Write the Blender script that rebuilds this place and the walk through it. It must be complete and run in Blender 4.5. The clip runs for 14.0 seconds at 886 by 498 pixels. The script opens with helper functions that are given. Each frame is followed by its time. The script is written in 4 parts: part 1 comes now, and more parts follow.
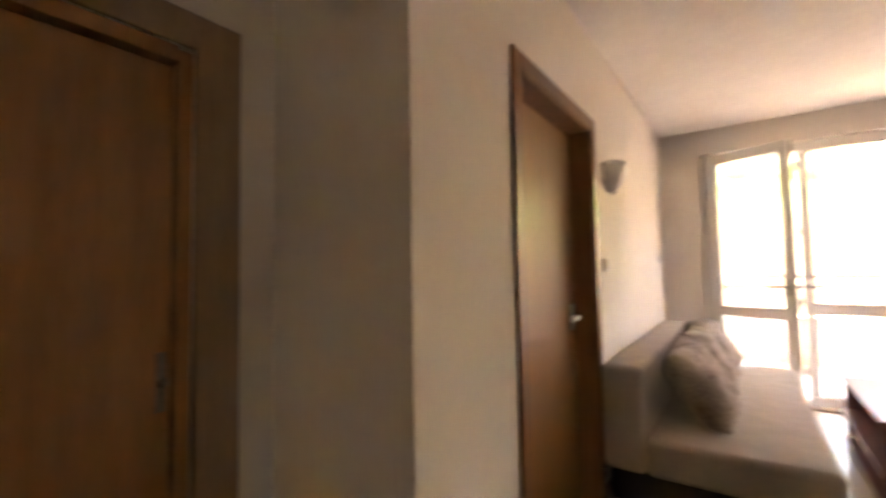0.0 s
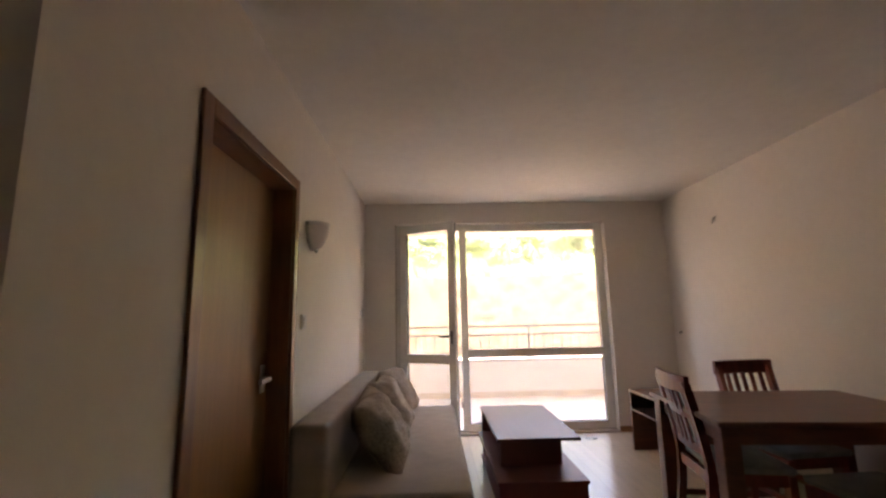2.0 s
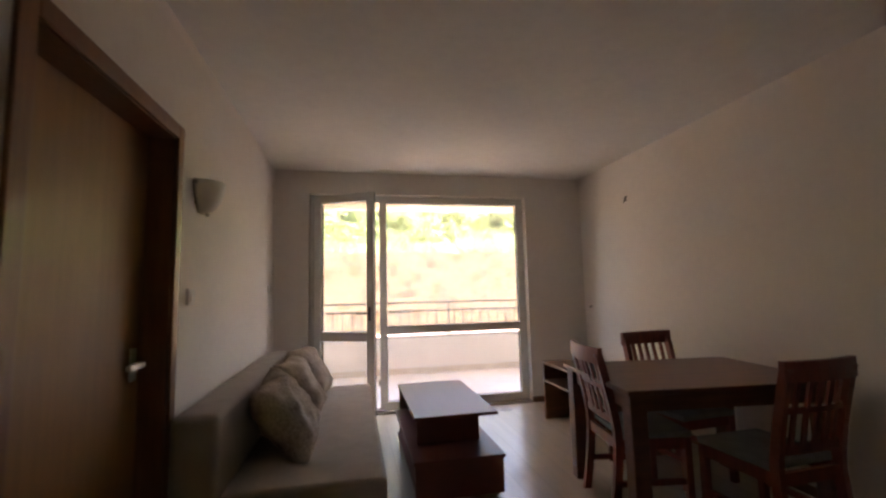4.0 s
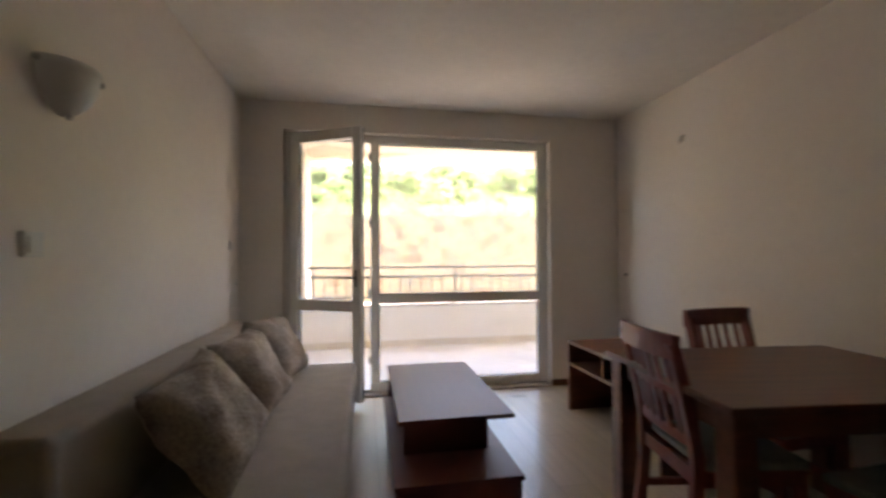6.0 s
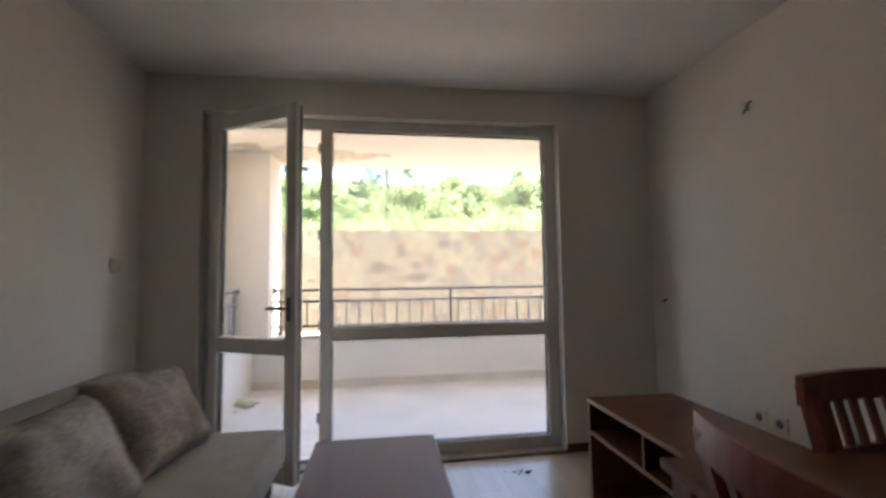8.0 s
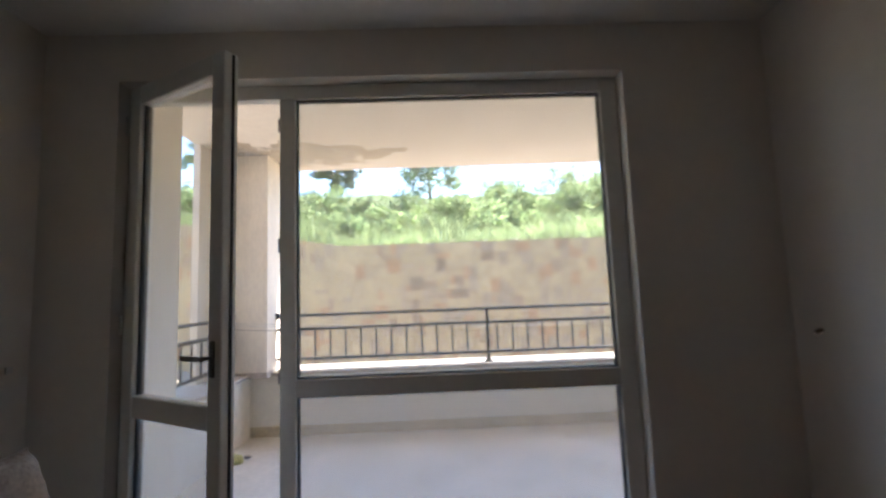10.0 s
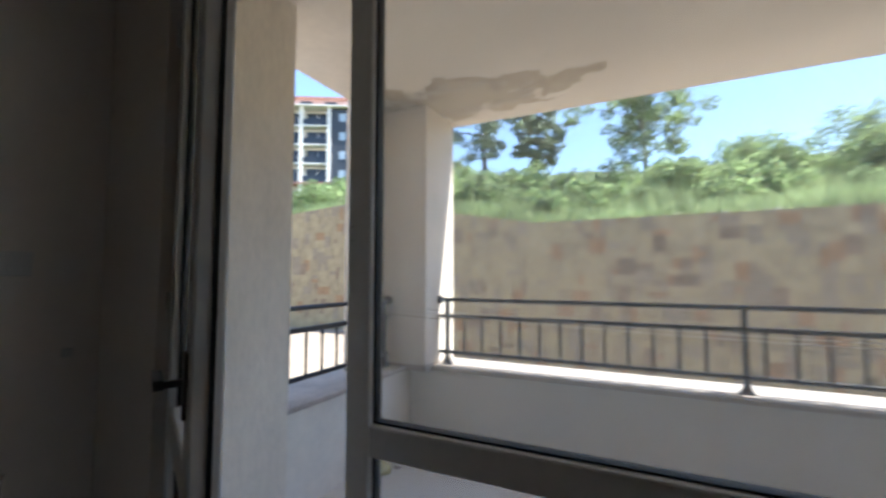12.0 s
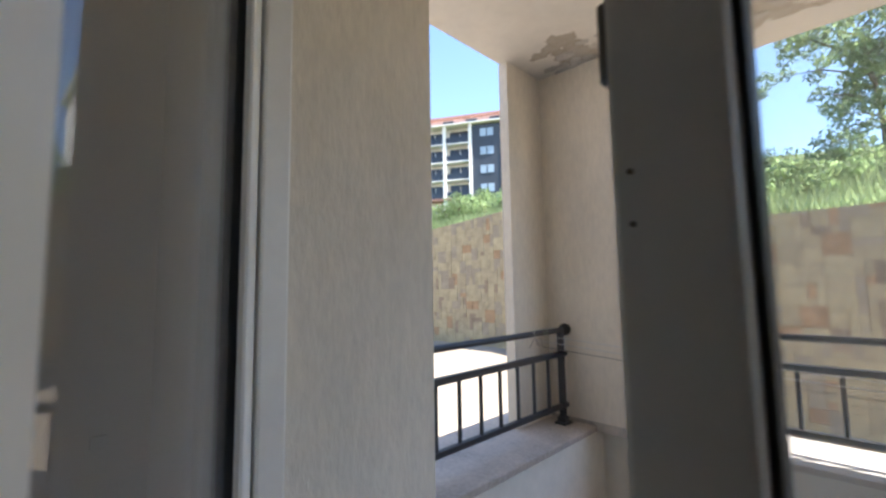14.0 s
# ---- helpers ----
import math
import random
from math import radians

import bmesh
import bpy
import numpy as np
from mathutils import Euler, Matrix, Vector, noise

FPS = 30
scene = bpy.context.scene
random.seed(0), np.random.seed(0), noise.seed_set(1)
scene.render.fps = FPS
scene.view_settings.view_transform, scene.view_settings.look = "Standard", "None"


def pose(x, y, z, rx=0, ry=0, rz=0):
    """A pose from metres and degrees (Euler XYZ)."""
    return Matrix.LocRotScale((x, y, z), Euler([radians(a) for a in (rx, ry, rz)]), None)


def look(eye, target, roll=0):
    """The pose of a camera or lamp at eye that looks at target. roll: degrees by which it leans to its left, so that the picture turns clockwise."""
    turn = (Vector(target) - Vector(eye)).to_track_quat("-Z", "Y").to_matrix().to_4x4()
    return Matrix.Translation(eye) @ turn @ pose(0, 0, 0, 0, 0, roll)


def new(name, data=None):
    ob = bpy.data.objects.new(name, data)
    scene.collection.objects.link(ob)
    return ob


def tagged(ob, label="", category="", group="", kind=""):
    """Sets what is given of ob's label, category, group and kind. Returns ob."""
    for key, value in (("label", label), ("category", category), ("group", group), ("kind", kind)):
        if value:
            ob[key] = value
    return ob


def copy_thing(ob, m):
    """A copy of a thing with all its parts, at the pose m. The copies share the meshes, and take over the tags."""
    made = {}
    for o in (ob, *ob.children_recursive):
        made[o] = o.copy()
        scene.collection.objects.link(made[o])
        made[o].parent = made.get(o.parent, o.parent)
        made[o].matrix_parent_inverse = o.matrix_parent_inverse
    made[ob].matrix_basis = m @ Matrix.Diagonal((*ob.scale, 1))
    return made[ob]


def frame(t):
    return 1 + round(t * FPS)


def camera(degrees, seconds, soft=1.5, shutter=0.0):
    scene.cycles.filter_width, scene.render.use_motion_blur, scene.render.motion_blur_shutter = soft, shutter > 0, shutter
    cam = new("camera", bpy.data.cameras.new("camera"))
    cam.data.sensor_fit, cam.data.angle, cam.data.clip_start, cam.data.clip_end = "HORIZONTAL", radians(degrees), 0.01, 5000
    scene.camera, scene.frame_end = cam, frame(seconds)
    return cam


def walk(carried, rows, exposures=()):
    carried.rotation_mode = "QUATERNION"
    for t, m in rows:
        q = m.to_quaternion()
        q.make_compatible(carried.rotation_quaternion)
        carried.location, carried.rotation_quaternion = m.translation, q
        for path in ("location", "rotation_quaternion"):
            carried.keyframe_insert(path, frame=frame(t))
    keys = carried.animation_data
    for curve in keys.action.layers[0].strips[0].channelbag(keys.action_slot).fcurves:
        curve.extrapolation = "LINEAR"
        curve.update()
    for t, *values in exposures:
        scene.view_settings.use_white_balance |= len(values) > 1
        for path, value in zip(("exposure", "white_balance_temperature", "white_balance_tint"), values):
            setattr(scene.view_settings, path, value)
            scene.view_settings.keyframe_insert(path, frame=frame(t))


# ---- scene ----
cam = camera(92.7, 14.0, soft=2.5, shutter=0.5)
PATH = [
    (0, (0.121, -0.074, 1.27), (-1.037, 1.554, 1.369), -1.0),
    (0.5, (0.188, -0.047, 1.268), (-0.406, 1.856, 1.42), 0.2),
    (1, (0.25, 0.012, 1.269), (0.016, 1.993, 1.421), -0.7),
    (1.5, (0.282, 0.02, 1.274), (0.174, 2.004, 1.51), 0.2),
    (2, (0.234, -0.05, 1.305), (0.282, 1.925, 1.615), -1.2),
    (2.5, (0.207, -0.145, 1.307), (0.29, 1.834, 1.585), -2.5),
    (3, (0.19, -0.143, 1.3), (0.306, 1.84, 1.536), -1.9),
    (3.5, (0.208, 0.026, 1.295), (0.499, 1.989, 1.539), -2.1),
    (3.7, (0.229, 0.069, 1.29), (0.587, 2.024, 1.518), -1.8),
    (5.8, (0.509, 0.913, 1.24), (1.006, 2.849, 1.299), -0.2),
    (6, (0.498, 0.971, 1.232), (0.859, 2.937, 1.276), -0.3),
    (6.5, (0.501, 1.206, 1.233), (0.597, 3.201, 1.341), -1.6),
    (7, (0.576, 1.407, 1.228), (0.356, 3.394, 1.25), -3.7),
    (7.5, (0.788, 1.616, 1.233), (0.618, 3.608, 1.297), 0.3),
    (8, (0.972, 1.888, 1.26), (1.256, 3.864, 1.385), -0.7),
    (8.2, (1.025, 1.997, 1.282), (1.34, 3.965, 1.449), -0.4),
    (10.3, (1.354, 3.02, 1.308), (1.241, 5.006, 1.509), -3.1),
    (10.5, (1.4, 3.167, 1.311), (1.131, 5.138, 1.517), -2.4),
    (11, (1.459, 3.469, 1.323), (1.108, 5.433, 1.462), 1.4),
    (11.5, (1.405, 3.73, 1.312), (0.924, 5.66, 1.514), 1.2),
    (12, (1.303, 3.949, 1.3), (0.423, 5.74, 1.427), 0.0),
    (12.5, (1.231, 4.210, 1.304), (-0.06, 5.727, 1.486), 1.7),
    (13, (1.058, 4.386, 1.301), (-0.368, 5.782, 1.432), 2.2),
    (13.5, (0.823, 4.5, 1.326), (-0.592, 5.896, 1.546), -1.9),
    (14, (0.674, 4.591, 1.356), (-0.747, 5.986, 1.541), -0.9),
]
walk(cam, [(t, look(eye, target, roll)) for t, eye, target, roll in PATH], [
    (0.0, 6.2, 8700, 33), (0.5, 5.95, 8400, 32), (1.0, 5.3, 8100, 31), (1.5, 5.0, 8050, 31), (2.0, 4.7, 8000, 31), (3.0, 4.22, 7900, 31), (3.7, 4.3, 7750, 30),
    (5.8, 4.27, 7350, 22), (6.5, 3.98, 7000, 19), (8.2, 3.58, 6500, 17), (10.3, 2.8, 6200, 14), (11.0, 2.4, 6100, 12), (12.0, 2.05, 5950, 11), (13.0, 2.08, 6000, 11), (14.0, 2.12, 6100, 12)])

# ---- daylight ----
SUN = Vector((0.62, 0.22, 1.0)).normalized()
world = bpy.data.worlds.new("sky")
scene.world = world
world.use_nodes = True
sky = world.node_tree.nodes.new("ShaderNodeTexSky")
sky.sky_type, sky.sun_disc = "NISHITA", False
sky.dust_density, sky.ozone_density = 0.4, 2.0
sky.sun_elevation, sky.sun_rotation = math.asin(SUN.z), math.atan2(SUN.x, SUN.y)
background = world.node_tree.nodes["Background"]
background.inputs["Strength"].default_value = 0.11
world.node_tree.links.new(sky.outputs[0], background.inputs["Color"])
sun = new("sun", bpy.data.lights.new("sun", "SUN"))
sun.data.energy, sun.data.angle, sun.data.color = 4.0, radians(0.5), (1.0, 0.95, 0.87)
sun.matrix_world = look(SUN * 30, (0, 0, 0))


# ---- materials ----
def shader(name, color, rough=0.6, metal=0.0, spread=0.08, scale=6.0, bump=0.0, bump_scale=120.0, stretch=(1, 1, 1), second=None, coat=0.0, per_object=0.0, spec=0.5, edges=(0.32, 0.66)):
    """A surface with two scales of colour variation and a fine relief, in object metres."""
    m = bpy.data.materials.new(name)
    m.use_nodes = True
    t = m.node_tree
    n, link = t.nodes, t.links.new
    p = n["Principled BSDF"]
    p.inputs["Roughness"].default_value, p.inputs["Metallic"].default_value = rough, metal
    p.inputs["Coat Weight"].default_value, p.inputs["Specular IOR Level"].default_value = coat, spec
    co = n.new("ShaderNodeTexCoord")
    mp = n.new("ShaderNodeMapping")
    mp.inputs["Scale"].default_value = stretch
    link(co.outputs["Object"], mp.inputs["Vector"])
    big, fine = n.new("ShaderNodeTexNoise"), n.new("ShaderNodeTexNoise")
    big.inputs["Scale"].default_value, big.inputs["Detail"].default_value = scale, 5
    fine.inputs["Scale"].default_value, fine.inputs["Detail"].default_value = scale * 11, 3
    for x in (big, fine):
        link(mp.outputs[0], x.inputs["Vector"])
    mix = n.new("ShaderNodeMath")
    mix.operation = "MULTIPLY_ADD"
    mix.inputs[1].default_value = 0.4
    link(fine.outputs["Fac"], mix.inputs[0])
    half = n.new("ShaderNodeMath")
    half.operation = "MULTIPLY"
    half.inputs[1].default_value = 0.6
    link(big.outputs["Fac"], half.inputs[0])
    link(half.outputs[0], mix.inputs[2])
    ramp = n.new("ShaderNodeValToRGB")
    lo = [max(0.0, c * (1 - spread * 2)) for c in (second or color)]
    hi = [min(1.0, c * (1 + spread)) for c in color]
    ramp.color_ramp.elements[0].position, ramp.color_ramp.elements[1].position = edges
    ramp.color_ramp.elements[0].color, ramp.color_ramp.elements[1].color = (*lo, 1), (*hi, 1)
    link(mix.outputs[0], ramp.inputs[0])
    out = ramp.outputs[0]
    if per_object:
        info, hs, rng = n.new("ShaderNodeObjectInfo"), n.new("ShaderNodeHueSaturation"), n.new("ShaderNodeMapRange")
        rng.inputs["To Min"].default_value, rng.inputs["To Max"].default_value = 1 - per_object, 1 + per_object
        link(info.outputs["Random"], rng.inputs["Value"])
        link(rng.outputs[0], hs.inputs["Value"])
        link(out, hs.inputs["Color"])
        out = hs.outputs[0]
    link(out, p.inputs["Base Color"])
    if bump:
        bn, bp = n.new("ShaderNodeTexNoise"), n.new("ShaderNodeBump")
        bn.inputs["Scale"].default_value, bn.inputs["Detail"].default_value = bump_scale, 4
        link(mp.outputs[0], bn.inputs["Vector"])
        bp.inputs["Strength"].default_value, bp.inputs["Distance"].default_value = bump, 0.004
        link(bn.outputs["Fac"], bp.inputs["Height"])
        link(bp.outputs[0], p.inputs["Normal"])
    return m


def leafy(name, color, rough, spread, scale, gain=2.4):
    """Foliage and frosted glass: the light passes partly through."""
    m = shader(name, color, rough, spread=spread, scale=scale)
    n, link = m.node_tree.nodes, m.node_tree.links.new
    p = n["Principled BSDF"]
    tl, mx = n.new("ShaderNodeBsdfTranslucent"), n.new("ShaderNodeMixShader")
    br = n.new("ShaderNodeHueSaturation")
    br.inputs["Value"].default_value = gain
    link(p.inputs["Base Color"].links[0].from_socket, br.inputs["Color"])
    link(br.outputs[0], tl.inputs["Color"])
    mx.inputs[0].default_value = 0.58
    link(p.outputs[0], mx.inputs[1])
    link(tl.outputs[0], mx.inputs[2])
    link(mx.outputs[0], n["Material Output"].inputs["Surface"])
    return m


FROST = leafy("frosted lamp glass", (0.90, 0.89, 0.86), 0.35, 0.04, 14.0, 1.0)
PLASTER = shader("painted plaster", (0.88, 0.81, 0.725), 0.85, spread=0.02, scale=1.6, bump=0.25, bump_scale=160, spec=0.25)
CEILING = shader("ceiling paint", (0.90, 0.86, 0.80), 0.9, spread=0.03, scale=1.2, bump=0.2, bump_scale=140, spec=0.2)
DOORWOOD = shader("oak veneer door", (0.31, 0.145, 0.048), 0.46, spread=0.09, scale=3.0, bump=0.06, bump_scale=60, stretch=(9, 9, 0.7), coat=0.05)
TRIMWOOD = shader("stained door frame", (0.25, 0.105, 0.042), 0.4, spread=0.16, scale=4.0, bump=0.06, bump_scale=60, stretch=(9, 9, 0.8), coat=0.15)
HALLFRAME = shader("brown hall door casing", (0.34, 0.22, 0.14), 0.45, spread=0.10, scale=4.0, stretch=(6, 6, 0.8))
HALLDOOR = shader("dark hall door", (0.36, 0.165, 0.065), 0.42, spread=0.14, scale=3.0, stretch=(8, 8, 0.7))
GREYFRAME = shader("grey brown door frame", (0.20, 0.16, 0.12), 0.45, spread=0.08, scale=5.0)
MAHOGANY = shader("mahogany laminate", (0.18, 0.056, 0.046), 0.42, spread=0.06, scale=3.0, stretch=(7, 0.8, 7), spec=0.38)
CHAIRWOOD = shader("cherry stained wood", (0.25, 0.052, 0.028), 0.36, spread=0.2, scale=5.0, stretch=(5, 5, 1), coat=0.2)
TABLEWOOD = shader("brown table veneer", (0.185, 0.064, 0.031), 0.36, spread=0.2, scale=3.0, stretch=(0.8, 8, 8), coat=0.12)
EDGE = shader("pale chipped edge", (0.34, 0.24, 0.18), 0.5)
FABRIC = shader("beige woven fabric", (0.50, 0.44, 0.37), 0.95, spread=0.06, scale=9.0, bump=0.5, bump_scale=420, spec=0.15)
FLORAL = shader("brown floral cushion cloth", (0.58, 0.50, 0.42), 0.93, spread=0.08, scale=6.5, bump=0.4, bump_scale=300, second=(0.30, 0.225, 0.175), spec=0.15, edges=(0.34, 0.62))
SEATPAD = shader("grey seat cloth", (0.25, 0.245, 0.235), 0.85, spread=0.1, scale=14.0, bump=0.3, bump_scale=350)
DARKBOX = shader("dark sofa feet, base with recess shade", (0.05, 0.04, 0.035), 0.8, spread=0.1)
PVC = shader("white window frame", (0.86, 0.83, 0.77), 0.34, spread=0.03, scale=3.0)
GASKET = shader("black rubber", (0.012, 0.012, 0.012), 0.6)
METAL = shader("brushed steel", (0.55, 0.53, 0.50), 0.3, 1.0, spread=0.04, scale=20)
GREYMETAL = shader("dull grey handle", (0.20, 0.19, 0.18), 0.42, 0.7)
BLACKIRON = shader("black painted iron", (0.020, 0.021, 0.024), 0.45, spread=0.2, scale=16, bump=0.1, bump_scale=90)
SWITCH = shader("white switch plastic", (0.76, 0.74, 0.69), 0.4, spread=0.02)
RENDER = shader("cream exterior render", (0.79, 0.715, 0.60), 0.9, spread=0.07, scale=5.0, bump=0.6, bump_scale=95, stretch=(1, 1, 0.35), spec=0.2)
PARAPET = shader("cream smooth render", (0.78, 0.73, 0.64), 0.85, spread=0.05, scale=1.7, bump=0.25, bump_scale=90, spec=0.2)
CAPSTONE = shader("weathered concrete cap", (0.50, 0.44, 0.38), 0.85, spread=0.16, scale=5.0, bump=0.4, bump_scale=70)
BALFLOOR = shader("dusty beige balcony tile", (0.68, 0.62, 0.53), 0.55, spread=0.08, scale=2.2, bump=0.15)
CONCRETE = shader("pale dusty paving", (0.30, 0.245, 0.18), 0.9, spread=0.08, scale=0.8, bump=0.4, bump_scale=30)
SKIRT = shader("stained ochre skirting", (0.62, 0.53, 0.38), 0.75, spread=0.14, scale=3.0)
SOFFLAKE = shader("grey old paint flakes", (0.60, 0.55, 0.48), 0.9, spread=0.2, scale=9.0)
MORTAR = shader("wall mortar", (0.35, 0.275, 0.17), 0.95, spread=0.1, scale=4)
GRASSY = shader("grassy earth", (0.10, 0.15, 0.035), 0.95, spread=0.3, scale=0.9, second=(0.12, 0.11, 0.045), bump=0.8, bump_scale=12)
BLADE = leafy("grass blades", (0.175, 0.215, 0.10), 0.7, 0.32, 0.7)
LEAF_A = leafy("broad green leaves", (0.16, 0.205, 0.095), 0.55, 0.35, 1.6)
LEAF_B = leafy("fresh green shrub leaves", (0.185, 0.24, 0.105), 0.6, 0.35, 1.1)
LEAF_P = leafy("pine needles", (0.15, 0.18, 0.115), 0.6, 0.35, 1.6)
BARK = shader("bark", (0.12, 0.085, 0.06), 0.9, spread=0.3, scale=5, stretch=(4, 4, 1))
CREAM = shader("cream house render", (0.78, 0.74, 0.68), 0.85, spread=0.04, scale=0.4)
NAVY = shader("dark blue grey cladding", (0.045, 0.055, 0.075), 0.7, spread=0.1, scale=0.6)
ROOFRED = shader("terracotta roof", (0.36, 0.19, 0.15), 0.8, spread=0.15, scale=1.0)
ATTIC = shader("pinkish attic tiles", (0.50, 0.33, 0.29), 0.85, spread=0.12, scale=1.2)
DARKGLASS_AND_SHADE = shader("dark house glass and recess shade", (0.03, 0.035, 0.045), 0.15)
# pale blue base colour stands in for the sky mirrored in the panes
PALEGLASS = shader("sky lit house glass", (0.35, 0.42, 0.50), 0.2)
DEBRIS = shader("white plaster crumbs", (0.75, 0.74, 0.72), 0.8)
CORD = shader("pale cord", (0.62, 0.60, 0.56), 0.7)
STONES = [shader(n, c, 0.85, spread=0.14, scale=5.0, bump=0.7, bump_scale=26, per_object=0.12) for n, c in (
    ("sand stone", (0.35, 0.270, 0.155)), ("buff stone", (0.38, 0.296, 0.165)), ("grey brown stone", (0.290, 0.226, 0.148)),
    ("umber stone", (0.225, 0.158, 0.098)), ("rust stone", (0.33, 0.20, 0.10)))]


def floor_material():
    """Pale laminate planks: each board a little different, thin joints, long grain."""
    m = shader("pale laminate", (0.62, 0.52, 0.40), 0.30, spread=0.07, scale=3.0, stretch=(6, 0.7, 1), coat=0.1)
    t = m.node_tree
    n, link = t.nodes, t.links.new
    p = n["Principled BSDF"]
    old = p.inputs["Base Color"].links[0].from_socket
    co, br, mx, mp = n.new("ShaderNodeTexCoord"), n.new("ShaderNodeTexBrick"), n.new("ShaderNodeMix"), n.new("ShaderNodeMapping")
    mp.inputs["Rotation"].default_value = (0, 0, radians(90))
    br.inputs["Scale"].default_value, br.inputs["Mortar Size"].default_value = 1.0, 0.0016
    br.inputs["Brick Width"].default_value, br.inputs["Row Height"].default_value = 1.25, 0.19
    br.inputs["Color1"].default_value, br.inputs["Color2"].default_value = (1, 1, 1, 1), (0.88, 0.87, 0.85, 1)
    br.inputs["Mortar"].default_value = (0.62, 0.57, 0.51, 1)
    mx.data_type, mx.blend_type = "RGBA", "MULTIPLY"
    mx.inputs[0].default_value = 1.0
    link(co.outputs["Object"], mp.inputs[0])
    link(mp.outputs[0], br.inputs["Vector"])
    link(old, mx.inputs[6])
    link(br.outputs["Color"], mx.inputs[7])
    link(mx.outputs[2], p.inputs["Base Color"])
    return m


LAMINATE = floor_material()


def soffit_material():
    """Cream render with a damp patch where the paint has peeled in flakes."""
    m = shader("stained soffit render", (0.80, 0.75, 0.67), 0.88, spread=0.04, scale=1.5, bump=0.2, bump_scale=80, spec=0.2)
    t = m.node_tree
    n, link = t.nodes, t.links.new
    p = n["Principled BSDF"]
    old = p.inputs["Base Color"].links[0].from_socket
    co, mp, ln, ns, ad = n.new("ShaderNodeTexCoord"), n.new("ShaderNodeMapping"), n.new("ShaderNodeVectorMath"), n.new("ShaderNodeTexNoise"), n.new("ShaderNodeMath")
    mp.vector_type = "POINT"
    mp.inputs["Location"].default_value = (-0.12 / 1.0, -6.93 / 0.42, 0)
    mp.inputs["Scale"].default_value = (1 / 1.0, 1 / 0.42, 0)
    ln.operation = "LENGTH"
    link(co.outputs["Object"], mp.inputs[0])
    link(mp.outputs[0], ln.inputs[0])
    ns.inputs["Scale"].default_value, ns.inputs["Detail"].default_value, ns.inputs["Roughness"].default_value = 3.4, 7, 0.62
    link(co.outputs["Object"], ns.inputs["Vector"])
    ad.operation = "MULTIPLY_ADD"
    ad.inputs[1].default_value = 2.6
    link(ns.outputs["Fac"], ad.inputs[0])
    link(ln.outputs["Value"], ad.inputs[2])
    ramp = n.new("ShaderNodeValToRGB")
    e = ramp.color_ramp.elements
    e[0].position, e[0].color = 0.0, (0.64, 0.60, 0.54, 1)
    e[1].position, e[1].color = 1.0, (1, 1, 1, 1)
    for at, c in ((0.40, (0.70, 0.67, 0.61)), (0.47, (0.63, 0.59, 0.53)), (0.50, (0.56, 0.51, 0.44)), (0.512, (0.98, 0.97, 0.96)), (0.60, (0.93, 0.92, 0.90))):
        x = e.new(at)
        x.color = (*c, 1)
    sc = n.new("ShaderNodeMath")
    sc.operation = "MULTIPLY"
    sc.inputs[1].default_value = 0.25
    link(ad.outputs[0], sc.inputs[0])
    link(sc.outputs[0], ramp.inputs[0])
    mx = n.new("ShaderNodeMix")
    mx.data_type, mx.blend_type = "RGBA", "MULTIPLY"
    mx.inputs[0].default_value = 1.0
    link(old, mx.inputs[6])
    link(ramp.outputs[0], mx.inputs[7])
    link(mx.outputs[2], p.inputs["Base Color"])
    return m


SOFFIT = soffit_material()


def glass_material():
    """Clear window pane: see-through, with a mirror share that grows at grazing angles, and a thin film of dust."""
    m = bpy.data.materials.new("window glass")
    m.use_nodes = True
    t = m.node_tree
    n, link = t.nodes, t.links.new
    n.remove(n["Principled BSDF"])
    tr, gl, fr, mix, dust, mix2, ns, rg = (n.new("ShaderNode" + k) for k in ("BsdfTransparent", "BsdfGlossy", "LayerWeight", "MixShader", "BsdfTranslucent", "MixShader", "TexNoise", "MapRange"))
    tr.inputs["Color"].default_value = (0.985, 0.99, 0.985, 1)
    gl.inputs["Roughness"].default_value = 0.02
    fr.inputs["Blend"].default_value = 0.5
    pw, sc = n.new("ShaderNodeMath"), n.new("ShaderNodeMath")
    pw.operation, sc.operation = "POWER", "MULTIPLY_ADD"
    pw.inputs[1].default_value, sc.inputs[1].default_value, sc.inputs[2].default_value = 4.5, 0.7, 0.03
    link(fr.outputs["Facing"], pw.inputs[0])
    link(pw.outputs[0], sc.inputs[0])
    dust.inputs["Color"].default_value = (0.82, 0.79, 0.73, 1)
    ns.inputs["Scale"].default_value, ns.inputs["Detail"].default_value = 2.5, 6
    rg.inputs["To Min"].default_value, rg.inputs["To Max"].default_value = 0.085, 0.21
    link(ns.outputs["Fac"], rg.inputs["Value"])
    link(sc.outputs[0], mix.inputs[0])
    link(tr.outputs[0], mix.inputs[1])
    link(gl.outputs[0], mix.inputs[2])
    link(rg.outputs[0], mix2.inputs[0])
    link(mix.outputs[0], mix2.inputs[1])
    back, film = n.new("ShaderNodeBsdfDiffuse"), n.new("ShaderNodeMixShader")
    back.inputs["Color"].default_value = (0.80, 0.79, 0.74, 1)
    film.inputs[0].default_value = 0.4
    link(dust.outputs[0], film.inputs[1])
    link(back.outputs[0], film.inputs[2])
    link(film.outputs[0], mix2.inputs[2])
    link(mix2.outputs[0], n["Material Output"].inputs["Surface"])
    return m


GLASS = glass_material()


